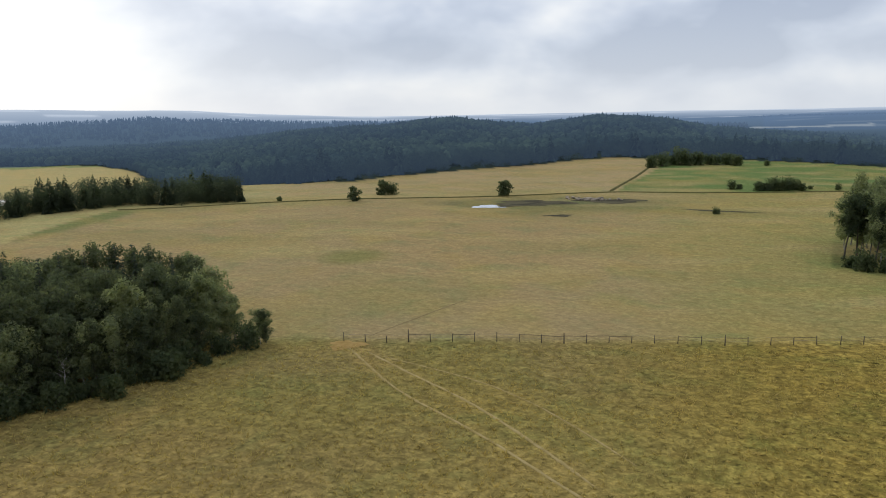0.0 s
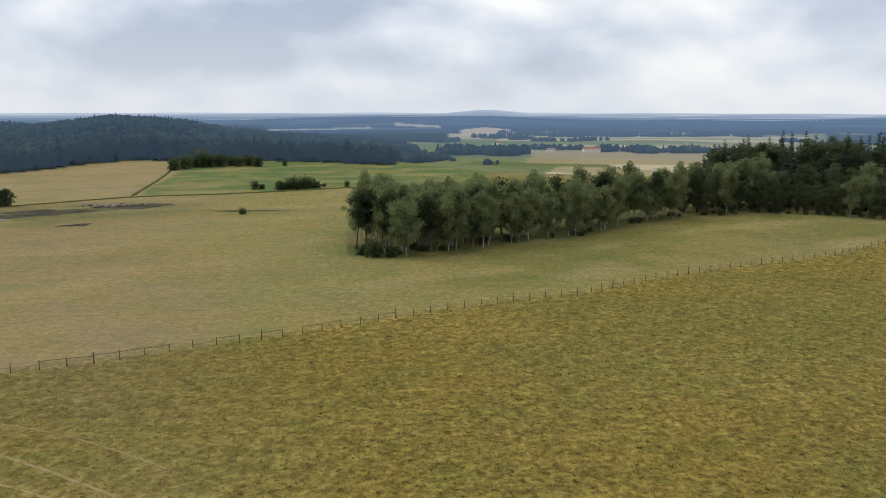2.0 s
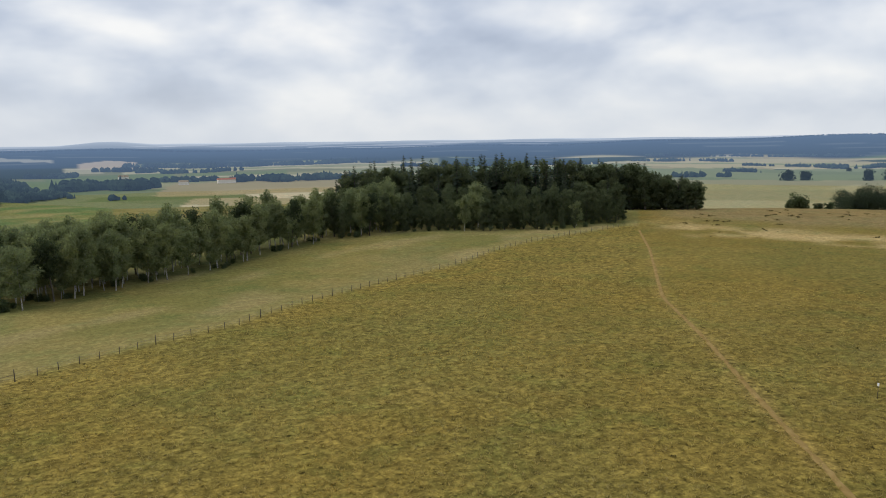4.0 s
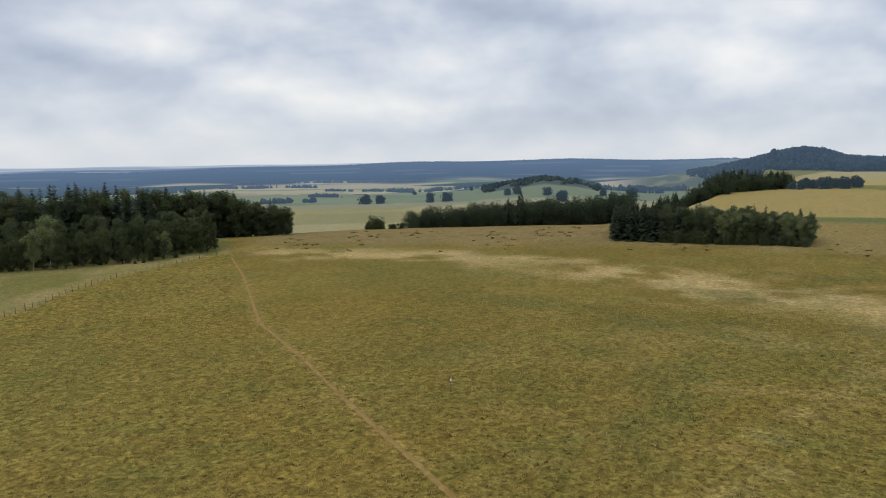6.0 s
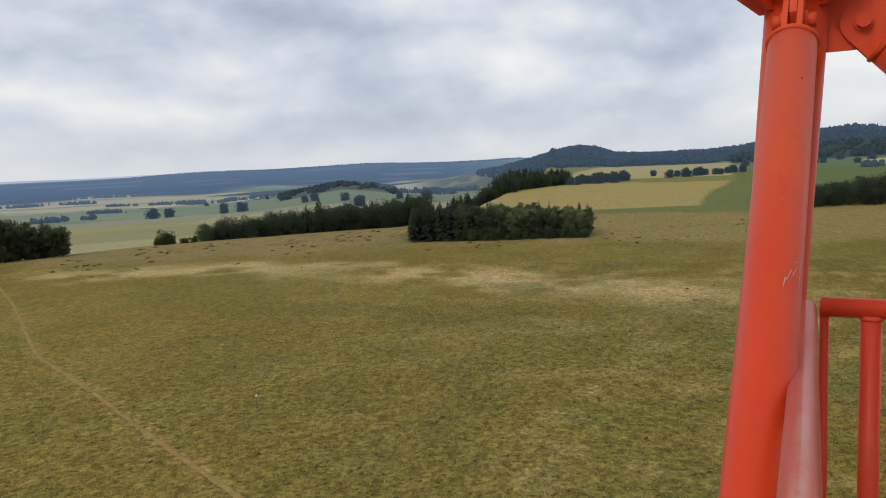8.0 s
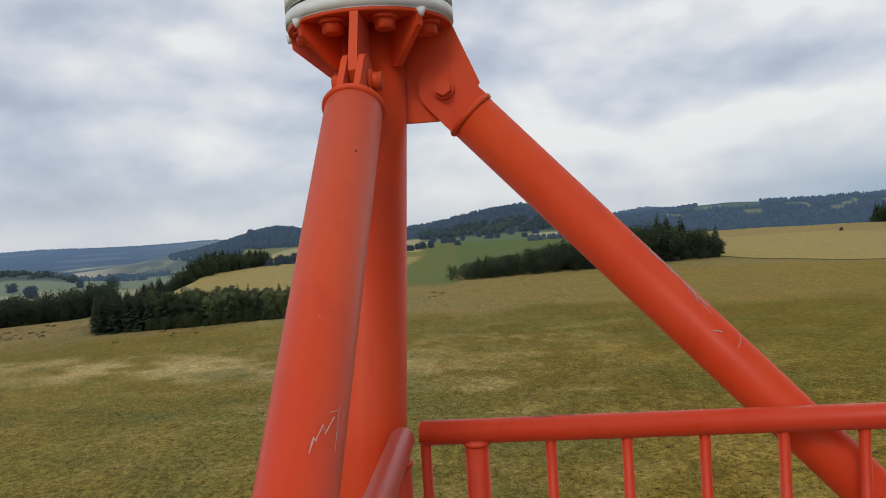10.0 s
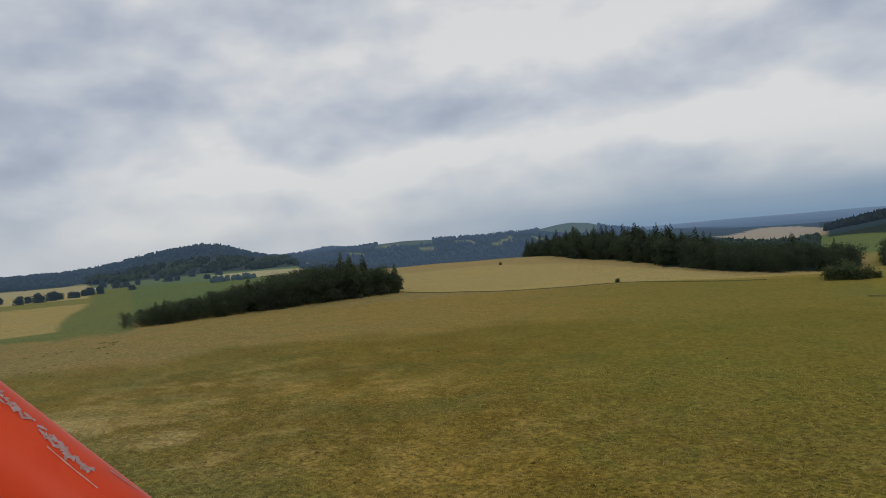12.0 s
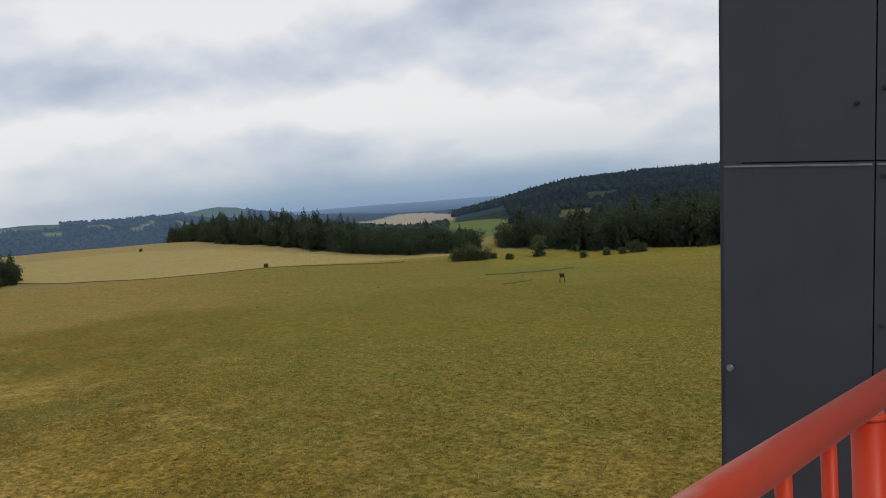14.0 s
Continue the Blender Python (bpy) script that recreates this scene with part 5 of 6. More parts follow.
def field_trees():
    """Solitary trees and bushes, by bearing, distance, height."""
    spots = [(34.0, 280, 5), (31.9, 300, 5.6), (31.2, 302, 4.5), (22.9, 291, 5.6), (39.4, 294, 2.6), (6.85, 321, 3.4), (6.4, 321, 2.4), (1.9, 322, 2.2), (0.2, 320, 2.4), (4.6, 446, 3.4),
             (12.4, 424, 4), (-57.3, 1180, 18), (-58.5, 1190, 18), (-62.2, 1190, 18), (-63.4, 1200, 18), (-67.9, 1230, 14), (-68.6, 1230, 15), (-70.8, 1200, 15), (-71.8, 1130, 22),
             (-74.8, 1240, 15), (-76.8, 1260, 18), (-61.0, 1500, 9), (-65.2, 1450, 9), (-100.2, 1140, 13), (-100.8, 1150, 11), (-101.6, 1210, 10), (-103.6, 1230, 14), (-104.2, 1240, 12), (-105.2, 1330, 14), (-107.0, 1300, 12), (-106.2, 1180, 10),
             (-102.8, 1330, 11), (-99.4, 1260, 11), (-101.2, 1000, 9), (-93.2, 905, 8), (-96.4, 1010, 8), (-135.8, 428, 2.6), (-155.8, 386, 9.8), (-127.4, 800, 3), (-20.5, 620, 5)]
    for n, (az, r, h) in enumerate(spots):
        x, y = pol(az, r)
        if h < 5:
            bushes.put(n, x, y, h / 3.4, RNG.uniform(0, 360), "small rounded bushy tree by the field edge", "scattered field trees")
        elif r > 700:
            round_trees.put(n, x, y, h / 10.0, RNG.uniform(0, 360), sink=0.06 * h, tall=0.92)
        else:
            oaks.put(n, x, y, h / 10.5, RNG.uniform(0, 360), "solitary round tree in open fields", sink=0.12 * h)
    for n, (az, r, s) in enumerate([(5.0, 316, 1.3), (4.65, 317, 1.4), (4.3, 317, 1.5), (3.95, 317, 1.5), (3.6, 318, 1.5), (3.2, 318, 1.45), (2.8, 318, 1.4), (2.45, 318, 1.3), (7.8, 244, 0.6), (7.7, 245.5, 0.5), (-0.9, 171, 1.1), (-1.8, 168, 1.2), (-2.9, 167, 0.9), (-57.6, 374, 1.7),
                                    (-58.1, 375, 1.9), (-58.5, 376, 1.6), (-59.3, 375, 1.2), (-149.6, 384, 1.8), (-150.0, 381, 2.1), (-150.4, 381, 2.3), (-150.8, 385, 2.3), (-151.2, 380, 2.1), (-151.6, 382, 1.9), (-152.0, 382, 1.6), (-152.5, 384, 1.1), (-153.6, 375, 1.4), (-159.1, 365, 1.0),
                                    (-160.8, 370, 1.3), (-161.8, 372, 1.5), (-162.6, 374, 1.6), (-163.3, 374, 1.5), (-60.0, 375, 1.4)]):
        x, y = pol(az, r)
        bushes.put(n, x, y, s, RNG.uniform(0, 360), sink=0.3 * s)
    # rows of trees along the far roads
    for az in np.concatenate([np.arange(-87.4, -91.5, -0.36), np.arange(-94.4, -99.2, -0.42)]):
        x, y = pol(az + RNG.normal(0, 0.1), knots(az, [(-99.2, 960), (-94.4, 860), (-91.6, 800), (-87.4, 790)]) + RNG.normal(0, 12))
        round_trees.put(int(RNG.integers(0, 3)), x, y, RNG.uniform(0.8, 1.2), RNG.uniform(0, 360), "roadside tree among the upper fields", "roadside trees", sink=0.4)
    for az in np.arange(12.2, 6.0, -0.62):
        x, y = pol(az, knots(az, [(6, 452), (10, 440), (12.3, 424)]) + RNG.normal(0, 3))
        bushes.put(int(RNG.integers(0, 3)), x, y, RNG.uniform(1.6, 2.7) * knots(az, [(6, 0.75), (12, 1.15)]), RNG.uniform(0, 360), "small tree in the hedge of the green field", "hedge trees")


field_trees()

# ---- woods far off ----
CONE = np.array([(math.cos(t) * 0.5, math.sin(t) * 0.5, 0.12) for t in np.arange(5) * 1.2566] + [(math.cos(t) * 0.3, math.sin(t) * 0.3, 0.5) for t in np.arange(5) * 1.2566 + 0.6] + [(0, 0, 1), (0, 0, 0.62)])
CONE_F = np.array([(k, (k + 1) % 5, 11) for k in range(5)] + [(5 + k, 5 + (k + 1) % 5, 10) for k in range(5)])


def lump(rng):
    v = []
    for ring_, z, r in ((5, 0.12, 0.42), (5, 0.5, 0.5), (5, 0.82, 0.32)):
        for k in range(ring_):
            t = 2 * math.pi * (k + rng.uniform(-0.3, 0.3)) / ring_
            q = r * rng.uniform(0.75, 1.2)
            v.append((math.cos(t) * q, math.sin(t) * q, z + rng.uniform(-0.08, 0.08)))
    v.append((0, 0, 1.0))
    f = []
    for row in range(2):
        for k in range(5):
            a, b = row * 5 + k, row * 5 + (k + 1) % 5
            f += [(a, b, a + 5), (b, b + 5, a + 5)]
    f += [(10 + k, 10 + (k + 1) % 5, 15) for k in range(5)]
    return np.array(v), np.array(f)


def mid_tree(rng, conifer):
    """Unit-high model of a tree some hundred metres off: leaf clumps round a few lobes, or ragged boughs round a stem."""
    if conifer:
        V, F = [], []
        for k in range(130):
            f = 0.05 + 0.95 * (k / 130) ** 0.95
            a, L = rng.uniform(0, 6.283), 0.25 * (1 - f) ** 0.75 * rng.uniform(0.7, 1.25) + 0.012
            d, q = np.array((math.cos(a), math.sin(a), 0)), np.array((-math.sin(a), math.cos(a), 0))
            b = np.array((0, 0, f + rng.normal(0, 0.01)))
            w = L * rng.uniform(0.16, 0.32)
            i = len(V)
            V += [b + np.array((0, 0, 0.02)), b + d * L * 0.7 + q * w, b + d * L - np.array((0, 0, L * 0.5)), b + d * L * 0.7 - q * w]
            F += [(i, i + 1, i + 2), (i, i + 2, i + 3)]
        return np.array(V), np.array(F)
    lobes = [(rng.normal(0, 0.13, 3) * (1, 1, 0.5) + (0, 0, z), rng.uniform(0.15, 0.23)) for z in (0.14, 0.26, 0.38, 0.47, 0.56, 0.64, 0.72, 0.80)]
    n = 560
    pick = rng.integers(0, len(lobes), n)
    d = rng.normal(size=(n, 3))
    d /= np.linalg.norm(d, axis=1, keepdims=True)
    c = np.array([p for p, _ in lobes])[pick] + d * np.array([r for _, r in lobes])[pick][:, None] * rng.uniform(0.3, 1.15, (n, 1))
    c[:, 2] = np.clip(c[:, 2], 0.03, 1)
    return leaf_tris(rng, c, rng.uniform(0.017, 0.034, n))


def far_wood(name, label, mask, az_range, r_range, spacing, h, conifers, seed, mat=None, mid=False):
    """A wood seen from afar: one crown after another, in one mesh."""
    rng = np.random.default_rng(seed)
    lo, hi = az_range
    area = math.radians(hi - lo) * (r_range[1] ** 2 - r_range[0] ** 2) / 2
    n = int(area / spacing ** 2)
    az, r = rng.uniform(lo, hi, n), np.sqrt(rng.uniform(r_range[0] ** 2, r_range[1] ** 2, n))
    keep = mask(az, r, rng)
    az, r = az[keep], r[keep]
    x, y = -np.sin(np.radians(az)) * r, np.cos(np.radians(az)) * r
    z = height(x, y)
    tall = h(az) if callable(h) else np.full(len(x), float(h))
    con = rng.random(len(x)) < (conifers if not callable(conifers) else conifers(az, r))
    kinds = 4
    which = rng.integers(0, kinds, len(x))
    V, F, base = [], [], 0
    for flag in (True, False):
        for k in range(kinds):
            i = np.nonzero((con == flag) & (which == k))[0]
            if not len(i):
                continue
            tv, tf = mid_tree(rng, flag) if mid else ((CONE, CONE_F) if flag else lump(rng))
            wide = 1.0 if mid else (0.5 if flag else 1.05)
            hh = tall[i] * rng.uniform(0.6, 1.2, len(i)) * (1.08 if flag else 0.85)
            ww = hh * wide * rng.uniform(0.85, 1.2, len(i))
            t = rng.uniform(0, 6.28, len(i))
            c, s = np.cos(t)[:, None], np.sin(t)[:, None]
            vx, vy = tv[None, :, 0] * ww[:, None], tv[None, :, 1] * ww[:, None]
            v = np.stack([vx * c - vy * s + x[i][:, None], vx * s + vy * c + y[i][:, None], tv[None, :, 2] * hh[:, None] + z[i][:, None] - 0.5], -1)
            V.append(v.reshape(-1, 3))
            F.append((tf[None] + (np.arange(len(i)) * len(tv))[:, None, None] + base).reshape(-1, 3))
            base += len(i) * len(tv)
    me = np_mesh(name, np.concatenate(V), np.concatenate(F), mat or (M_MID if mid else M_FAR))
    return tagged(new(name, me), label, "woodland", kind="stuff")


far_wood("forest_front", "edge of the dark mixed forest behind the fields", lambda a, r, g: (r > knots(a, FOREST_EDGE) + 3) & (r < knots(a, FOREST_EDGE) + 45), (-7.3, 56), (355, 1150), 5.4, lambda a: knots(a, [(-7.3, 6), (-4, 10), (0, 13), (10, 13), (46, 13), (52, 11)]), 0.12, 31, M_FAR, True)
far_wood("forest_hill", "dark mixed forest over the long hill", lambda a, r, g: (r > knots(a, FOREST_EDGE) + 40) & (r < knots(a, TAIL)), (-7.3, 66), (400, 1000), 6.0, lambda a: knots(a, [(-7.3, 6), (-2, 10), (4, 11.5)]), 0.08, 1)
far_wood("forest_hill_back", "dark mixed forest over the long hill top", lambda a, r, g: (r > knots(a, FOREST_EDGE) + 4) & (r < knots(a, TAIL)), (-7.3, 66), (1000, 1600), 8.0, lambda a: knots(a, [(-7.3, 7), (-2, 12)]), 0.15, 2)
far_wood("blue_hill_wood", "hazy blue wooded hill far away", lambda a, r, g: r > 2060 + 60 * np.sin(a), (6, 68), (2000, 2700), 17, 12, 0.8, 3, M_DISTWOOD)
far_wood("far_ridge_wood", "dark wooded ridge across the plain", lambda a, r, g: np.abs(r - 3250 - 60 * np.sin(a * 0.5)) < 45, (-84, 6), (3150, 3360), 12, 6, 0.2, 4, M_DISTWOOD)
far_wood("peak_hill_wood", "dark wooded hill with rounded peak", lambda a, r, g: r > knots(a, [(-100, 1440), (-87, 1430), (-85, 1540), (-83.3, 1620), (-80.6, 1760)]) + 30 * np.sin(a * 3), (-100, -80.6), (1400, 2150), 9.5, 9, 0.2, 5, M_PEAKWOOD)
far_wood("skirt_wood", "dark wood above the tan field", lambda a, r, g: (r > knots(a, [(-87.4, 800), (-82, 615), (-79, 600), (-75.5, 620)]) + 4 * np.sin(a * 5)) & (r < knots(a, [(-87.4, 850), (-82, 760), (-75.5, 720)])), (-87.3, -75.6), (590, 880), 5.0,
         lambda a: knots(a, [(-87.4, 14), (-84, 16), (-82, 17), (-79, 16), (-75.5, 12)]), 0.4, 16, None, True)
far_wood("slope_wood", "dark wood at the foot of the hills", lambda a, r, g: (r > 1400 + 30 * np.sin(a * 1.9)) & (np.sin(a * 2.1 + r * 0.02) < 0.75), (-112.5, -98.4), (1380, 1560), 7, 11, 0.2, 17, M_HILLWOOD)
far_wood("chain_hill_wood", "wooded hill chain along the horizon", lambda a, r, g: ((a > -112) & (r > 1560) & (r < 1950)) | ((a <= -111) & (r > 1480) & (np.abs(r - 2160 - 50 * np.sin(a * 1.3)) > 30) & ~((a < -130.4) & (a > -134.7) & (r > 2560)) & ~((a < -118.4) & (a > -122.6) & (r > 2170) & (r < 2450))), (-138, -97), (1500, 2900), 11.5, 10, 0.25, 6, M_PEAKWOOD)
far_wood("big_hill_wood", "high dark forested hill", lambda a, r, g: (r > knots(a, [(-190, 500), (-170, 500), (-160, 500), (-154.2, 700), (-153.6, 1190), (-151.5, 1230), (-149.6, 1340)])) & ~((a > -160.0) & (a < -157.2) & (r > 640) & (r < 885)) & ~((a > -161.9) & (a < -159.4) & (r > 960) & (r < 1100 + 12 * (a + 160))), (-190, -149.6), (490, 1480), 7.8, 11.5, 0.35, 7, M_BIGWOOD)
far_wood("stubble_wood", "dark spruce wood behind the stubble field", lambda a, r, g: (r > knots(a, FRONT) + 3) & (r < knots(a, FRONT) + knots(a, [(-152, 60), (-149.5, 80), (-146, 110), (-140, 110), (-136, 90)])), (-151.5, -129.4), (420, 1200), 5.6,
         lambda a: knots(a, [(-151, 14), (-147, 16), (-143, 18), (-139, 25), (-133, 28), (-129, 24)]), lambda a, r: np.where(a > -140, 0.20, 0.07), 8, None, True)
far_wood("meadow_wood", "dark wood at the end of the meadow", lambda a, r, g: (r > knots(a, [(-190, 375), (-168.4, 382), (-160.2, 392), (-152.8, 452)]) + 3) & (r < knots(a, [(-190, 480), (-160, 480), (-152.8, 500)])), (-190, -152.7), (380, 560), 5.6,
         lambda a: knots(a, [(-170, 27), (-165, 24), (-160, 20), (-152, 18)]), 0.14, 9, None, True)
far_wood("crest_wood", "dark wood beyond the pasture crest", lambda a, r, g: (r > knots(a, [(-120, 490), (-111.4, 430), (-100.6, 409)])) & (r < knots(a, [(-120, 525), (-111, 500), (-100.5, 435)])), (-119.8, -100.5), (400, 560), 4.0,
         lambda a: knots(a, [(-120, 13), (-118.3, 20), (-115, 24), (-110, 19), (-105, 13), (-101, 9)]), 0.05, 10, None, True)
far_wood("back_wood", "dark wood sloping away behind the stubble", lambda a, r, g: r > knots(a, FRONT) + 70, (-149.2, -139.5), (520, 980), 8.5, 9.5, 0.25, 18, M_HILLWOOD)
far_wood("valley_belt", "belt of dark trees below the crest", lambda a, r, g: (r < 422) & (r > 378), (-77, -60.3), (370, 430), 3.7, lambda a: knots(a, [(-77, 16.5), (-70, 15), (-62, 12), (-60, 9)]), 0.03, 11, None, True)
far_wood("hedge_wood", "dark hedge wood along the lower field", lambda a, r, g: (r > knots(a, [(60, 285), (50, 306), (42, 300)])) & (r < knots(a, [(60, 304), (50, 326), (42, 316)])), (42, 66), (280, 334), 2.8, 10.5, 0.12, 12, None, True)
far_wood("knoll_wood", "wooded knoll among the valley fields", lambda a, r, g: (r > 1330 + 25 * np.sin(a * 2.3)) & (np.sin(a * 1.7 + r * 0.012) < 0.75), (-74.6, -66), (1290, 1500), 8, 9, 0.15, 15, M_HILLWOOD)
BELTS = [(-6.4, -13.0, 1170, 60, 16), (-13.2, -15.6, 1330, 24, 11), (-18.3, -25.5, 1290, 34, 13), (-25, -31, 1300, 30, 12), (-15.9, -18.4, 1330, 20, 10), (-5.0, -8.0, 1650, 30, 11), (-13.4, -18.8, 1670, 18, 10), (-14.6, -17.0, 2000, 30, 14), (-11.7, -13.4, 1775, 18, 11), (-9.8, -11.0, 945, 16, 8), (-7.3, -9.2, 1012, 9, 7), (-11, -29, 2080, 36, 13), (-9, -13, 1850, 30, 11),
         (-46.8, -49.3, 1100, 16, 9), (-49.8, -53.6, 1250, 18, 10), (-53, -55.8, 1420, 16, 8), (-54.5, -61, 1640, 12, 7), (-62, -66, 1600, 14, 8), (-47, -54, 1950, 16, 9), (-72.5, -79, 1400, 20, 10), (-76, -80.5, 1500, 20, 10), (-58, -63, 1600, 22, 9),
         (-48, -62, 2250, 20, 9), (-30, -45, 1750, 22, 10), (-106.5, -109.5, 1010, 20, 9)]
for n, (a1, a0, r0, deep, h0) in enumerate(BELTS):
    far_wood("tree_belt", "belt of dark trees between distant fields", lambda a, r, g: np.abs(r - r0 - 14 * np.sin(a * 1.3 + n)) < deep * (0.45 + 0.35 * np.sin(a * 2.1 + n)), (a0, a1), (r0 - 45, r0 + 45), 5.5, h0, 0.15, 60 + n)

# ---- fence ----
def build_fence():
    """Wooden pasture fence: posts with two rails, following the ground."""
    top = new("pasture_fence")
    tagged(top, "weathered wooden pasture fence with rails", "fence")
    az = np.arange(35.2, -47.2, -0.02)
    pts = np.array([pol(a, knots(a, FENCE)) for a in az])
    run = np.concatenate([[0], np.cumsum(np.hypot(*np.diff(pts, axis=0).T))])
    spots = [np.array([np.interp(s, run, pts[:, 0]), np.interp(s, run, pts[:, 1])]) for s in np.arange(0, run[-1], 3.1)]
    rng = np.random.default_rng(3)
    tops = []
    for n, (x, y) in enumerate(spots):
        z = float(height(x, y))
        h = 1.2 + rng.normal(0, 0.1) + (0.4 if n % 7 == 3 else 0)
        bm = bmesh.new()
        lean = Vector((rng.normal(0, 0.04), rng.normal(0, 0.04), 0))
        tube(bm, (x, y, z - 0.3), Vector((x, y, z + h)) + lean, 0.10 if n % 7 == 3 else 0.062, 0.055, seg=8)
        part("post", bm, M_WOOD, top)
        tops.append((Vector((x, y, z)), lean))
    for n, ((a, la), (b, lb)) in enumerate(zip(tops, tops[1:])):
        for k, hz in enumerate((0.55, 1.02)):
            if k == 0 or n > 24 or rng.random() < 0.45:
                bm = bmesh.new()
                tube(bm, a + Vector((0, 0, hz + 0.05)), b + Vector((0, 0, hz + 0.05)), 0.008, seg=4)
                part("wire", bm, M_WIRE, top)
                continue
            bm = bmesh.new()
            j = rng.normal(0, 0.04)
            tube(bm, a + Vector((0, 0, hz + j)) + la * 0.7, b + Vector((0, 0, hz + rng.normal(0, 0.04))) + lb * 0.7, 0.035, seg=6)
            part("rail", bm, M_WOOD, top)


build_fence()


# ---- tracks, marker, pond, hide ----
def strip(name, label, line, width, mat, lift=0.05):
    """A worn strip on the ground along a line of bearings and distances, ragged at its edges."""
    rng = np.random.default_rng(len(label))
    pts = [Vector((*pol(a, r), 0)) for a, r in line]
    dense = []
    for a, b in zip(pts, pts[1:]):
        n = max(2, int((b - a).length / 0.8))
        dense += [a.lerp(b, k / n) for k in range(n)]
    dense.append(pts[-1])
    sm = [sum((dense[min(max(i + k, 0), len(dense) - 1)] for k in range(-7, 8)), Vector()) / 15 for i in range(len(dense))]
    v, f = [], []
    for i, p in enumerate(sm):
        t = (sm[min(i + 1, len(sm) - 1)] - sm[max(i - 1, 0)]).normalized()
        s = Vector((-t.y, t.x, 0))
        fade = min(1.0, i / 6, (len(sm) - 1 - i) / 6) + 0.05
        for k in (-1, -0.35, 0.35, 1):
            q = p + s * (k * width * 0.5 * fade * rng.uniform(0.7, 1.3))
            v.append((q.x, q.y, float(height(q.x, q.y)) + (0.02 if abs(k) == 1 else lift)))
    for i in range(len(sm) - 1):
        for k in range(3):
            a = i * 4 + k
            f.append((a, a + 1, a + 5, a + 4))
    return tagged(new(name, np_mesh(name, v, f, mat, True)), label, "track", kind="structure")


strip("wheel_track_1", "pale wheel rut worn into the pasture", [(35.2, 106), (31.4, 86), (24.8, 73), (16.4, 60), (8, 52)], 0.33, M_RUT)
strip("wheel_track_2", "pale wheel rut beside the first", [(33.9, 103), (30, 91), (25.7, 82), (20.0, 70), (14.7, 61)], 0.36, M_RUT)
strip("wheel_track_3", "faint wheel rut across the pasture", [(33.5, 101), (26, 90), (22.6, 85), (18.2, 77), (11.8, 66)], 0.22, M_RUT)
strip("footpath_1", "narrow path beyond the fence", [(33.9, 107), (33.0, 110), (30.8, 114), (28.8, 120), (26.9, 125), (25.4, 130)], 0.34, M_PATH)
strip("footpath_2", "trodden path across the pasture", [(-47.6, 266), (-48.4, 217), (-49.4, 156), (-52.4, 124), (-56.2, 97), (-60.9, 78), (-63.9, 69), (-70, 58)], 0.72, M_TRACK, 0.10)


M_DITCH = plain("rank_grass", (0.075, 0.075, 0.028), (0.13, 0.115, 0.045), 0.4, 0.95)
strip("field_ditch_1", "dark weedy ditch between meadow and fields", [(50.7, 293), (43, 293), (35, 285), (26.7, 288), (18.4, 294), (14.3, 301), (7, 308), (0, 315), (-6, 320)], 1.0, M_DITCH, 0.35)
strip("field_ditch_2", "dark weedy ditch up to the hedge", [(15.2, 302), (14.2, 340), (13.2, 385), (12.5, 424)], 1.5, M_DITCH, 0.35)
strip("field_ditch_3", "dark weedy bank below the stubble field", [(-117, 503), (-119.6, 499), (-123, 452), (-127, 428), (-131, 427), (-136, 424), (-143, 405), (-146, 402)], 1.3, M_DITCH, 0.4)
strip("field_ditch_4", "wet rushy hollow in the meadow", [(-151.5, 305), (-153.5, 303), (-156, 306), (-158.5, 318)], 2.4, M_DITCH, 0.30)
strip("field_ditch_5", "dark wet streak in the meadow", [(-152.6, 268), (-154, 270), (-155.5, 276)], 1.0, M_DITCH, 0.25)


def marker():
    top = new("survey_marker")
    x, y = pol(-63.5, 103)
    top.location = (x, y, float(height(x, y)))
    tagged(top, "thin marker post with white cap in grass", "marker post")
    bm = bmesh.new()
    tube(bm, (0, 0, -0.3), (0, 0, 1.75), 0.035, seg=8)
    part("post", bm, M_WOOD, top)
    bm = bmesh.new()
    slab(bm, [Vector((-0.09, -0.09, 1.75)), Vector((0.09, -0.09, 1.75)), Vector((0.09, 0.09, 1.75)), Vector((-0.09, 0.09, 1.75))], (0, 0, 0.17))
    part("cap", bm, M_WHITE, top, "white painted cap")


marker()


def patch(name, label, az, r, wa, wr, mat, lift, seed, category):
    """An uneven flat patch on the ground."""
    rng = np.random.default_rng(seed)
    n = 40
    k = [1 + 0.22 * math.sin(3 * t + seed) + 0.12 * math.sin(7 * t + 2 * seed) + rng.normal(0, 0.04) for t in np.linspace(0, 6.283, n, endpoint=False)]
    cx, cy = pol(az, r)
    a = radians(az)
    v = [(cx, cy, float(height(cx, cy)) + lift)]
    for ringf in (0.5, 1.0):
        for q, t in zip(k, np.linspace(0, 6.283, n, endpoint=False)):
            e, d = math.cos(t) * wa * q * ringf, math.sin(t) * wr * q * ringf
            x, y = cx + math.cos(a) * e - math.sin(a) * d, cy + math.sin(a) * e + math.cos(a) * d
            v.append((x, y, float(height(x, y)) + lift))
    f = [(0, 0 + 1 + i, 1 + (i + 1) % n) for i in range(n)]
    f += [(1 + i, 1 + n + i, 1 + n + (i + 1) % n) for i in range(n)] + [(1 + i, 1 + n + (i + 1) % n, 1 + (i + 1) % n) for i in range(n)]
    return tagged(new(name, np_mesh(name, v, f, mat, True)), label, category, kind="structure")


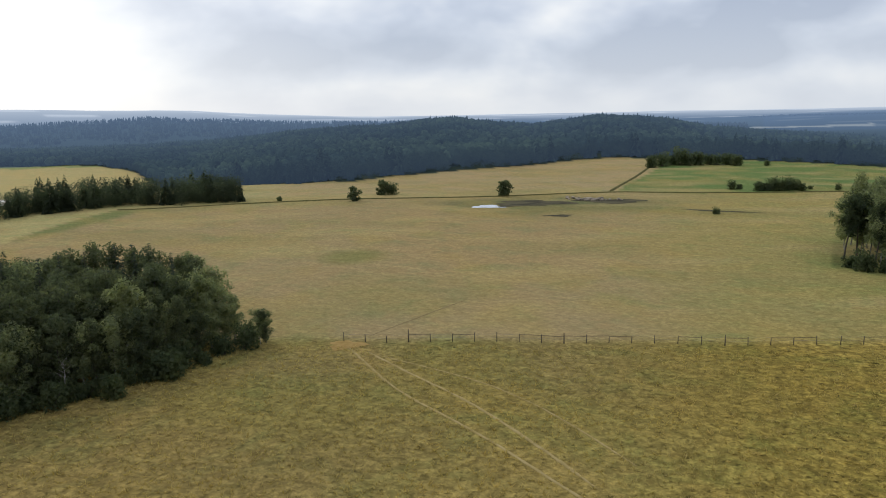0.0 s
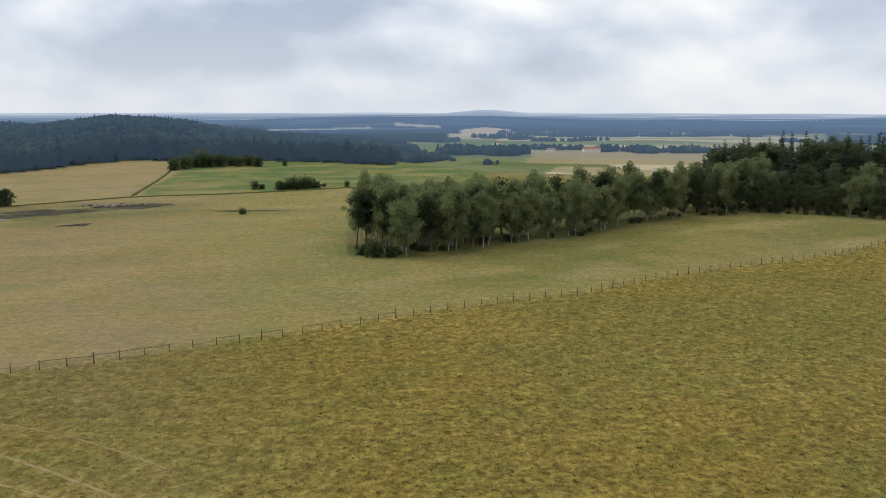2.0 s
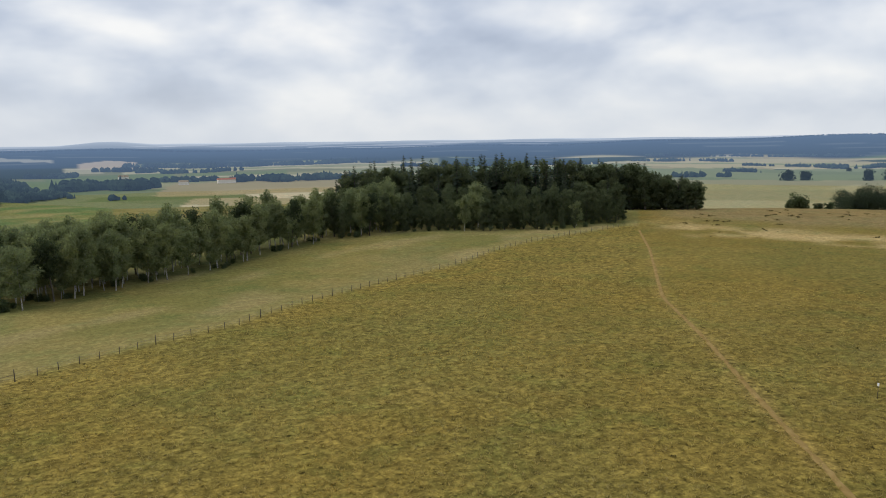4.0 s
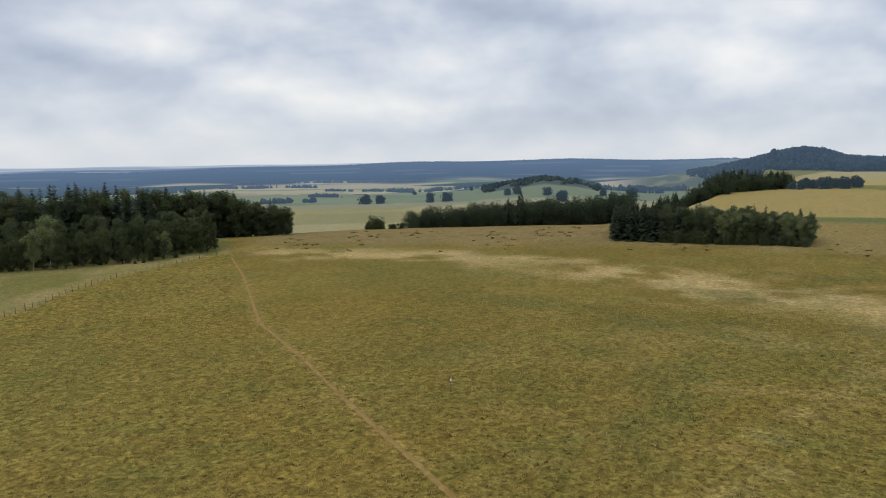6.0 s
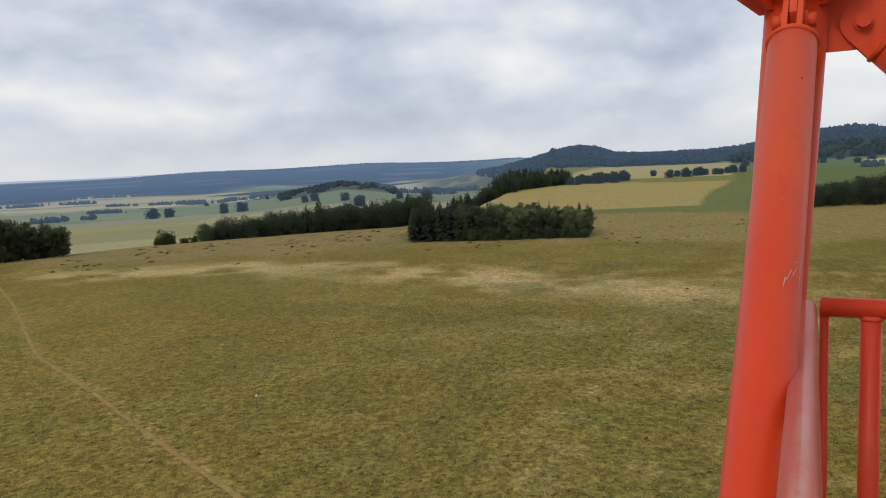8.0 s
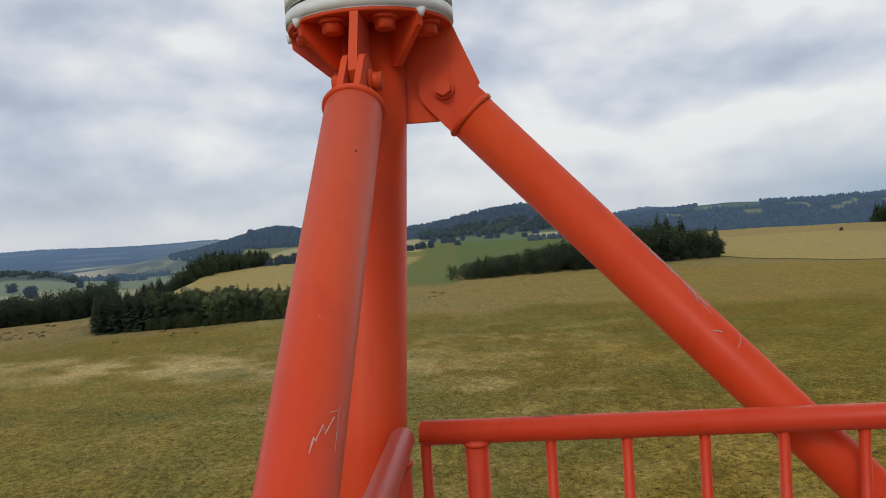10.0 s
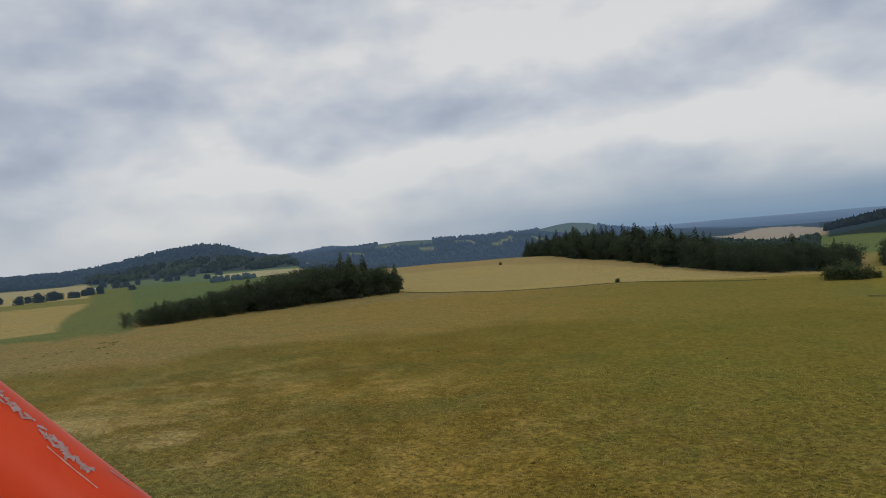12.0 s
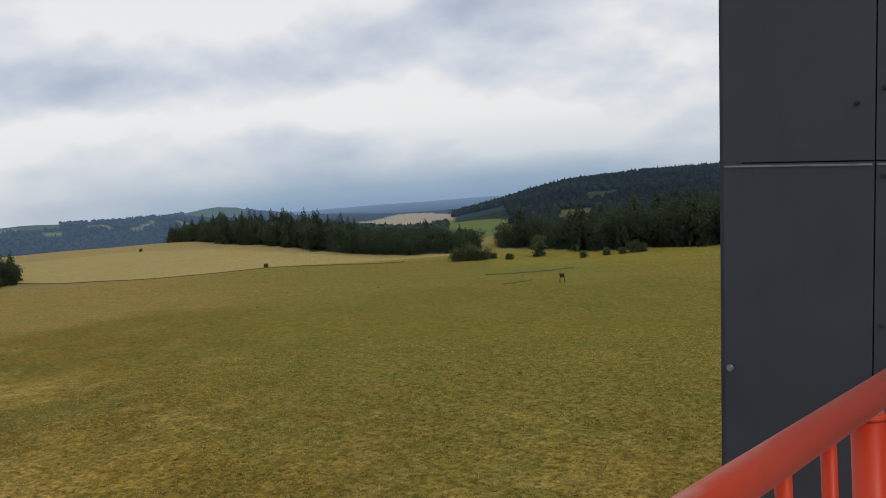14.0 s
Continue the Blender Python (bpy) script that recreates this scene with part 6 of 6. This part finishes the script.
patch("mud", "dark trampled mud round the watering place", 20.8, 267, 13, 8, M_MUD, 0.06, 2, "mud")
patch("mud_bank", "dark trampled mud beside the rubble heap", 15.0, 271, 11, 6, M_MUD, 0.06, 6, "mud")
patch("mud_pit", "dark muddy hollow", 18.8, 236, 4.2, 2.2, M_MUD, 0.05, 5, "mud")
patch("pond", "small pale pond in the meadow", 24.0, 259, 5.5, 4.0, M_WATER, 0.05, 3, "pond")
patch("mud_streak", "dark wet streak in the meadow", 7.6, 252, 12, 1.6, M_MUD, 0.05, 7, "mud")


patch("worn_ground", "trampled bare ground at the fence corner", 35.0, 105, 2.6, 2.0, M_TRACK, 0.04, 8, "bare ground")


def farmhouse(az, r, length, depth, wall, rise, turn, label, roof_mat):
    """A far farm building: walls, pitched roof, windows."""
    top = new("farm_building")
    x, y = pol(az, r)
    top.location, top.rotation_euler = (x, y, float(height(x, y))), (0, 0, radians(turn))
    tagged(top, label, "farm building", "farm buildings of the valley")
    bm = bmesh.new()
    bmesh.ops.create_cube(bm, size=1, matrix=Matrix.Translation((0, 0, wall / 2 - 0.5)) @ Matrix.Diagonal((length, depth, wall + 1, 1)))
    part("wall", bm, M_WALL, top)
    bm = bmesh.new()
    L, D = length / 2 + 0.5, depth / 2 + 0.6
    pts = [bm.verts.new(p) for p in ((-L, -D, wall), (L, -D, wall), (L, D, wall), (-L, D, wall), (-L, 0, wall + rise), (L, 0, wall + rise))]
    for f in ((0, 1, 5, 4), (2, 3, 4, 5), (1, 2, 5), (3, 0, 4), (3, 2, 1, 0)):
        bm.faces.new([pts[i] for i in f])
    part("roof", bm, roof_mat, top)
    for k in np.arange(-length / 2 + 2, length / 2 - 1, 3.2):
        bm = bmesh.new()
        bmesh.ops.create_cube(bm, size=1, matrix=Matrix.Translation((k, -depth / 2, wall * 0.5)) @ Matrix.Diagonal((1.1, 0.12, 1.3, 1)))
        part("window", bm, M_DARK, top)


farmhouse(-17.7, 1250, 27, 9, 5.6, 2.6, 176, "white farm building with red roof in the valley", M_ROOF)
farmhouse(-14.8, 1235, 13, 8, 5, 2.4, 150, "small white farm building in the valley", M_STONE)
farmhouse(-10.9, 1500, 16, 9, 4.5, 3, 190, "pale farm building between distant trees", M_STONE)
farmhouse(57.0, 345, 12, 6, 1.8, 0.6, 235, "long low pale shed behind the hedge wood", M_WALL)
farmhouse(54.6, 350, 9, 5, 1.8, 0.6, 235, "long low pale shed behind the hedge wood", M_WALL)
farmhouse(50.0, 345, 7, 4, 1.6, 0.5, 240, "small pale shed behind the hedge wood", M_WALL)
farmhouse(-99.0, 1120, 7, 3, 2.8, 0.3, 100, "small white trailer on the upper field", M_WALL)


def snag():
    """A bare pale tree at the edge of the near wood."""
    rng = np.random.default_rng(33)
    verts, faces = [], []
    limb(verts, faces, [Vector((0, 0, -0.3)), Vector((0.1, 0, 5)), Vector((0.3, 0.1, 9.5)), Vector((0.2, 0, 12.2))], [0.13, 0.11, 0.08, 0.02])
    for k in range(13):
        z, a, ln = 6 + 0.45 * k, k * 2.2, rng.uniform(1.2, 2.6)
        b = Vector((0.2, 0.05, z))
        e = b + Vector((math.cos(a) * ln, math.sin(a) * ln, ln * 0.9))
        limb(verts, faces, [b, b.lerp(e, 0.5) + Vector((0, 0, -0.1)), e], [0.06, 0.045, 0.015], 5)
    x, y = pol(54.8, 95.6)
    top = new("bare_tree")
    top.location, top.scale = (x, y, float(height(x, y))), (0.42, 0.42, 0.42)
    tagged(top, "bare pale dead birch at the wood edge", "tree", "trees of the near wood")
    ob = new("trunk", np_mesh("trunk", [tuple(v) for v in verts], faces, M_BIRCHBARK, True))
    ob.parent = top


snag()


def rubble():
    top = new("rubble_heap")
    x, y = pol(16.9, 276)
    top.location = (x, y, float(height(x, y)))
    tagged(top, "heap of stones and earth by the mud", "rubble heap")
    rng = np.random.default_rng(9)
    for k in range(46):
        bm = bmesh.new()
        bmesh.ops.create_icosphere(bm, subdivisions=1, radius=rng.uniform(0.35, 0.9))
        for v in bm.verts:
            v.co *= rng.uniform(0.7, 1.2)
            v.co.z *= 0.7
        bmesh.ops.translate(bm, vec=(rng.normal(0, 4.5), rng.normal(0, 2.2), rng.uniform(0, 0.5)), verts=bm.verts)
        part("stone", bm, M_STONE, top)


rubble()


def hide():
    """A raised hunting hide in the meadow."""
    top = new("hunting_hide")
    x, y = pol(-157.4, 266)
    top.location = (x, y, float(height(x, y)))
    top.rotation_euler = (0, 0, radians(25))
    tagged(top, "small wooden hunting hide on four legs", "hunting hide")
    for sx in (-0.7, 0.7):
        for sy in (-0.7, 0.7):
            bm = bmesh.new()
            tube(bm, (sx * 1.25, sy * 1.25, -0.3), (sx, sy, 1.6), 0.09, seg=8)
            part("leg", bm, M_DARKWOOD, top)
    bm = bmesh.new()
    bmesh.ops.create_cube(bm, size=1, matrix=Matrix.Translation((0, 0, 2.15)) @ Matrix.Diagonal((1.6, 1.6, 1.1, 1)))
    soften(bm, 0.03)
    part("cabin", bm, M_DARKWOOD, top)
    bm = bmesh.new()
    slab(bm, [Vector((-1.0, -1.0, 2.85)), Vector((1.0, -1.0, 2.85)), Vector((1.0, 1.0, 3.1)), Vector((-1.0, 1.0, 3.1))], (0, 0, 0.05))
    part("roof", bm, M_DARK, top)


hide()


def rush_clumps():
    """Dark clumps of rushes and molehills scattered over the crest."""
    rng = np.random.default_rng(55)
    V, F = [], []
    n = 0
    while n < 420:
        az, r = rng.uniform(-100, -48), 262 + 90 * rng.uniform(0, 1) ** 0.7
        if n >= 130:
            az, r = rng.uniform(-160, -50), rng.uniform(75, 300)
        elif math.sin(az * 1.3) + math.sin(az * 0.47 + r * 0.05) < 0.15:
            continue
        if az < -75 and r > 285 and az > -90:
            continue
        x, y = pol(az, r)
        size = rng.uniform(0.25, 0.85) if n < 130 else rng.uniform(0.12, 0.34)
        c = rng.normal(0, 0.45, (14, 3)) * (size * 1.6, size * 1.6, size * 0.3) + (x, y, float(height(x, y)) + 0.3 * size)
        v, f = leaf_quads(rng, c, rng.uniform(0.25, 0.5, 14) * size)
        F.append(f + 56 * n)
        V.append(v)
        n += 1
    tagged(new("rush_clumps", np_mesh("rush_clumps", np.concatenate(V), np.concatenate(F), M_RUSH)), "dark brown-green rush clumps on the dry crest", "rushes", kind="stuff")


M_RUSH = foliage("rush_leaves", (0.05, 0.042, 0.018), (0.12, 0.095, 0.04))
rush_clumps()


# ---- grass ----
def build_tufts():
    """Tussocks of dry and green grass over the near pasture."""
    rng = np.random.default_rng(21)
    n = 150000
    r = np.sqrt(rng.uniform(52 ** 2, 175 ** 2, n))
    keep = rng.random(n) < np.clip(1.25 - r / 190, 0.2, 1)
    r = r[keep]
    az = rng.uniform(-180, 62, len(r))
    inside = (r < knots(az, FENCE) - 1.5) | (az < -47)
    path_az = np.interp(r, (58, 69, 78, 97, 124, 156, 217), (-70, -63.9, -60.9, -56.2, -52.4, -49.4, -48.4))
    inside &= np.abs(np.radians(az - path_az)) * r > 0.75
    az, r = az[inside], r[inside]
    x, y = -np.sin(np.radians(az)) * r, np.cos(np.radians(az)) * r
    z = height(x, y)
    m = len(x)
    blades = 4
    a = rng.uniform(0, 6.283, (m, blades))
    h = rng.uniform(0.08, 0.30, (m, 1)) * rng.uniform(0.7, 1.2, (m, blades))
    w = rng.uniform(0.03, 0.08, (m, 1)) * np.ones((1, blades))
    ca, sa = np.cos(a), np.sin(a)
    lean = rng.uniform(0.7, 2.2, (m, blades)) * h
    c = np.stack([x, y, z], 1)[:, None, :]
    p0 = c + np.stack([-sa * w, ca * w, np.full_like(a, -0.04)], -1)
    p1 = c + np.stack([sa * w, -ca * w, np.full_like(a, -0.04)], -1)
    p2 = c + np.stack([ca * lean, sa * lean, h], -1)
    v = np.stack([p0, p1, p2], 2).reshape(-1, 3)
    f = np.arange(len(v)).reshape(-1, 3)
    return tagged(new("grass_tussocks", np_mesh("grass_tussocks", v, f, M_TUFT)), "tussocks of dry yellow-green pasture grass", "grass", kind="stuff")


build_tufts()

# model trees take their own places last
for ob, m in FIRST:
    ob.matrix_basis = m
    del ob["kept"]
for stand in (birches, broads, oaks, spruces, pines, bushes, round_trees):
    for ob, planted in zip(stand.models, stand.used):
        if not planted:
            for child in list(ob.children):
                bpy.data.objects.remove(child)
            bpy.data.objects.remove(ob)
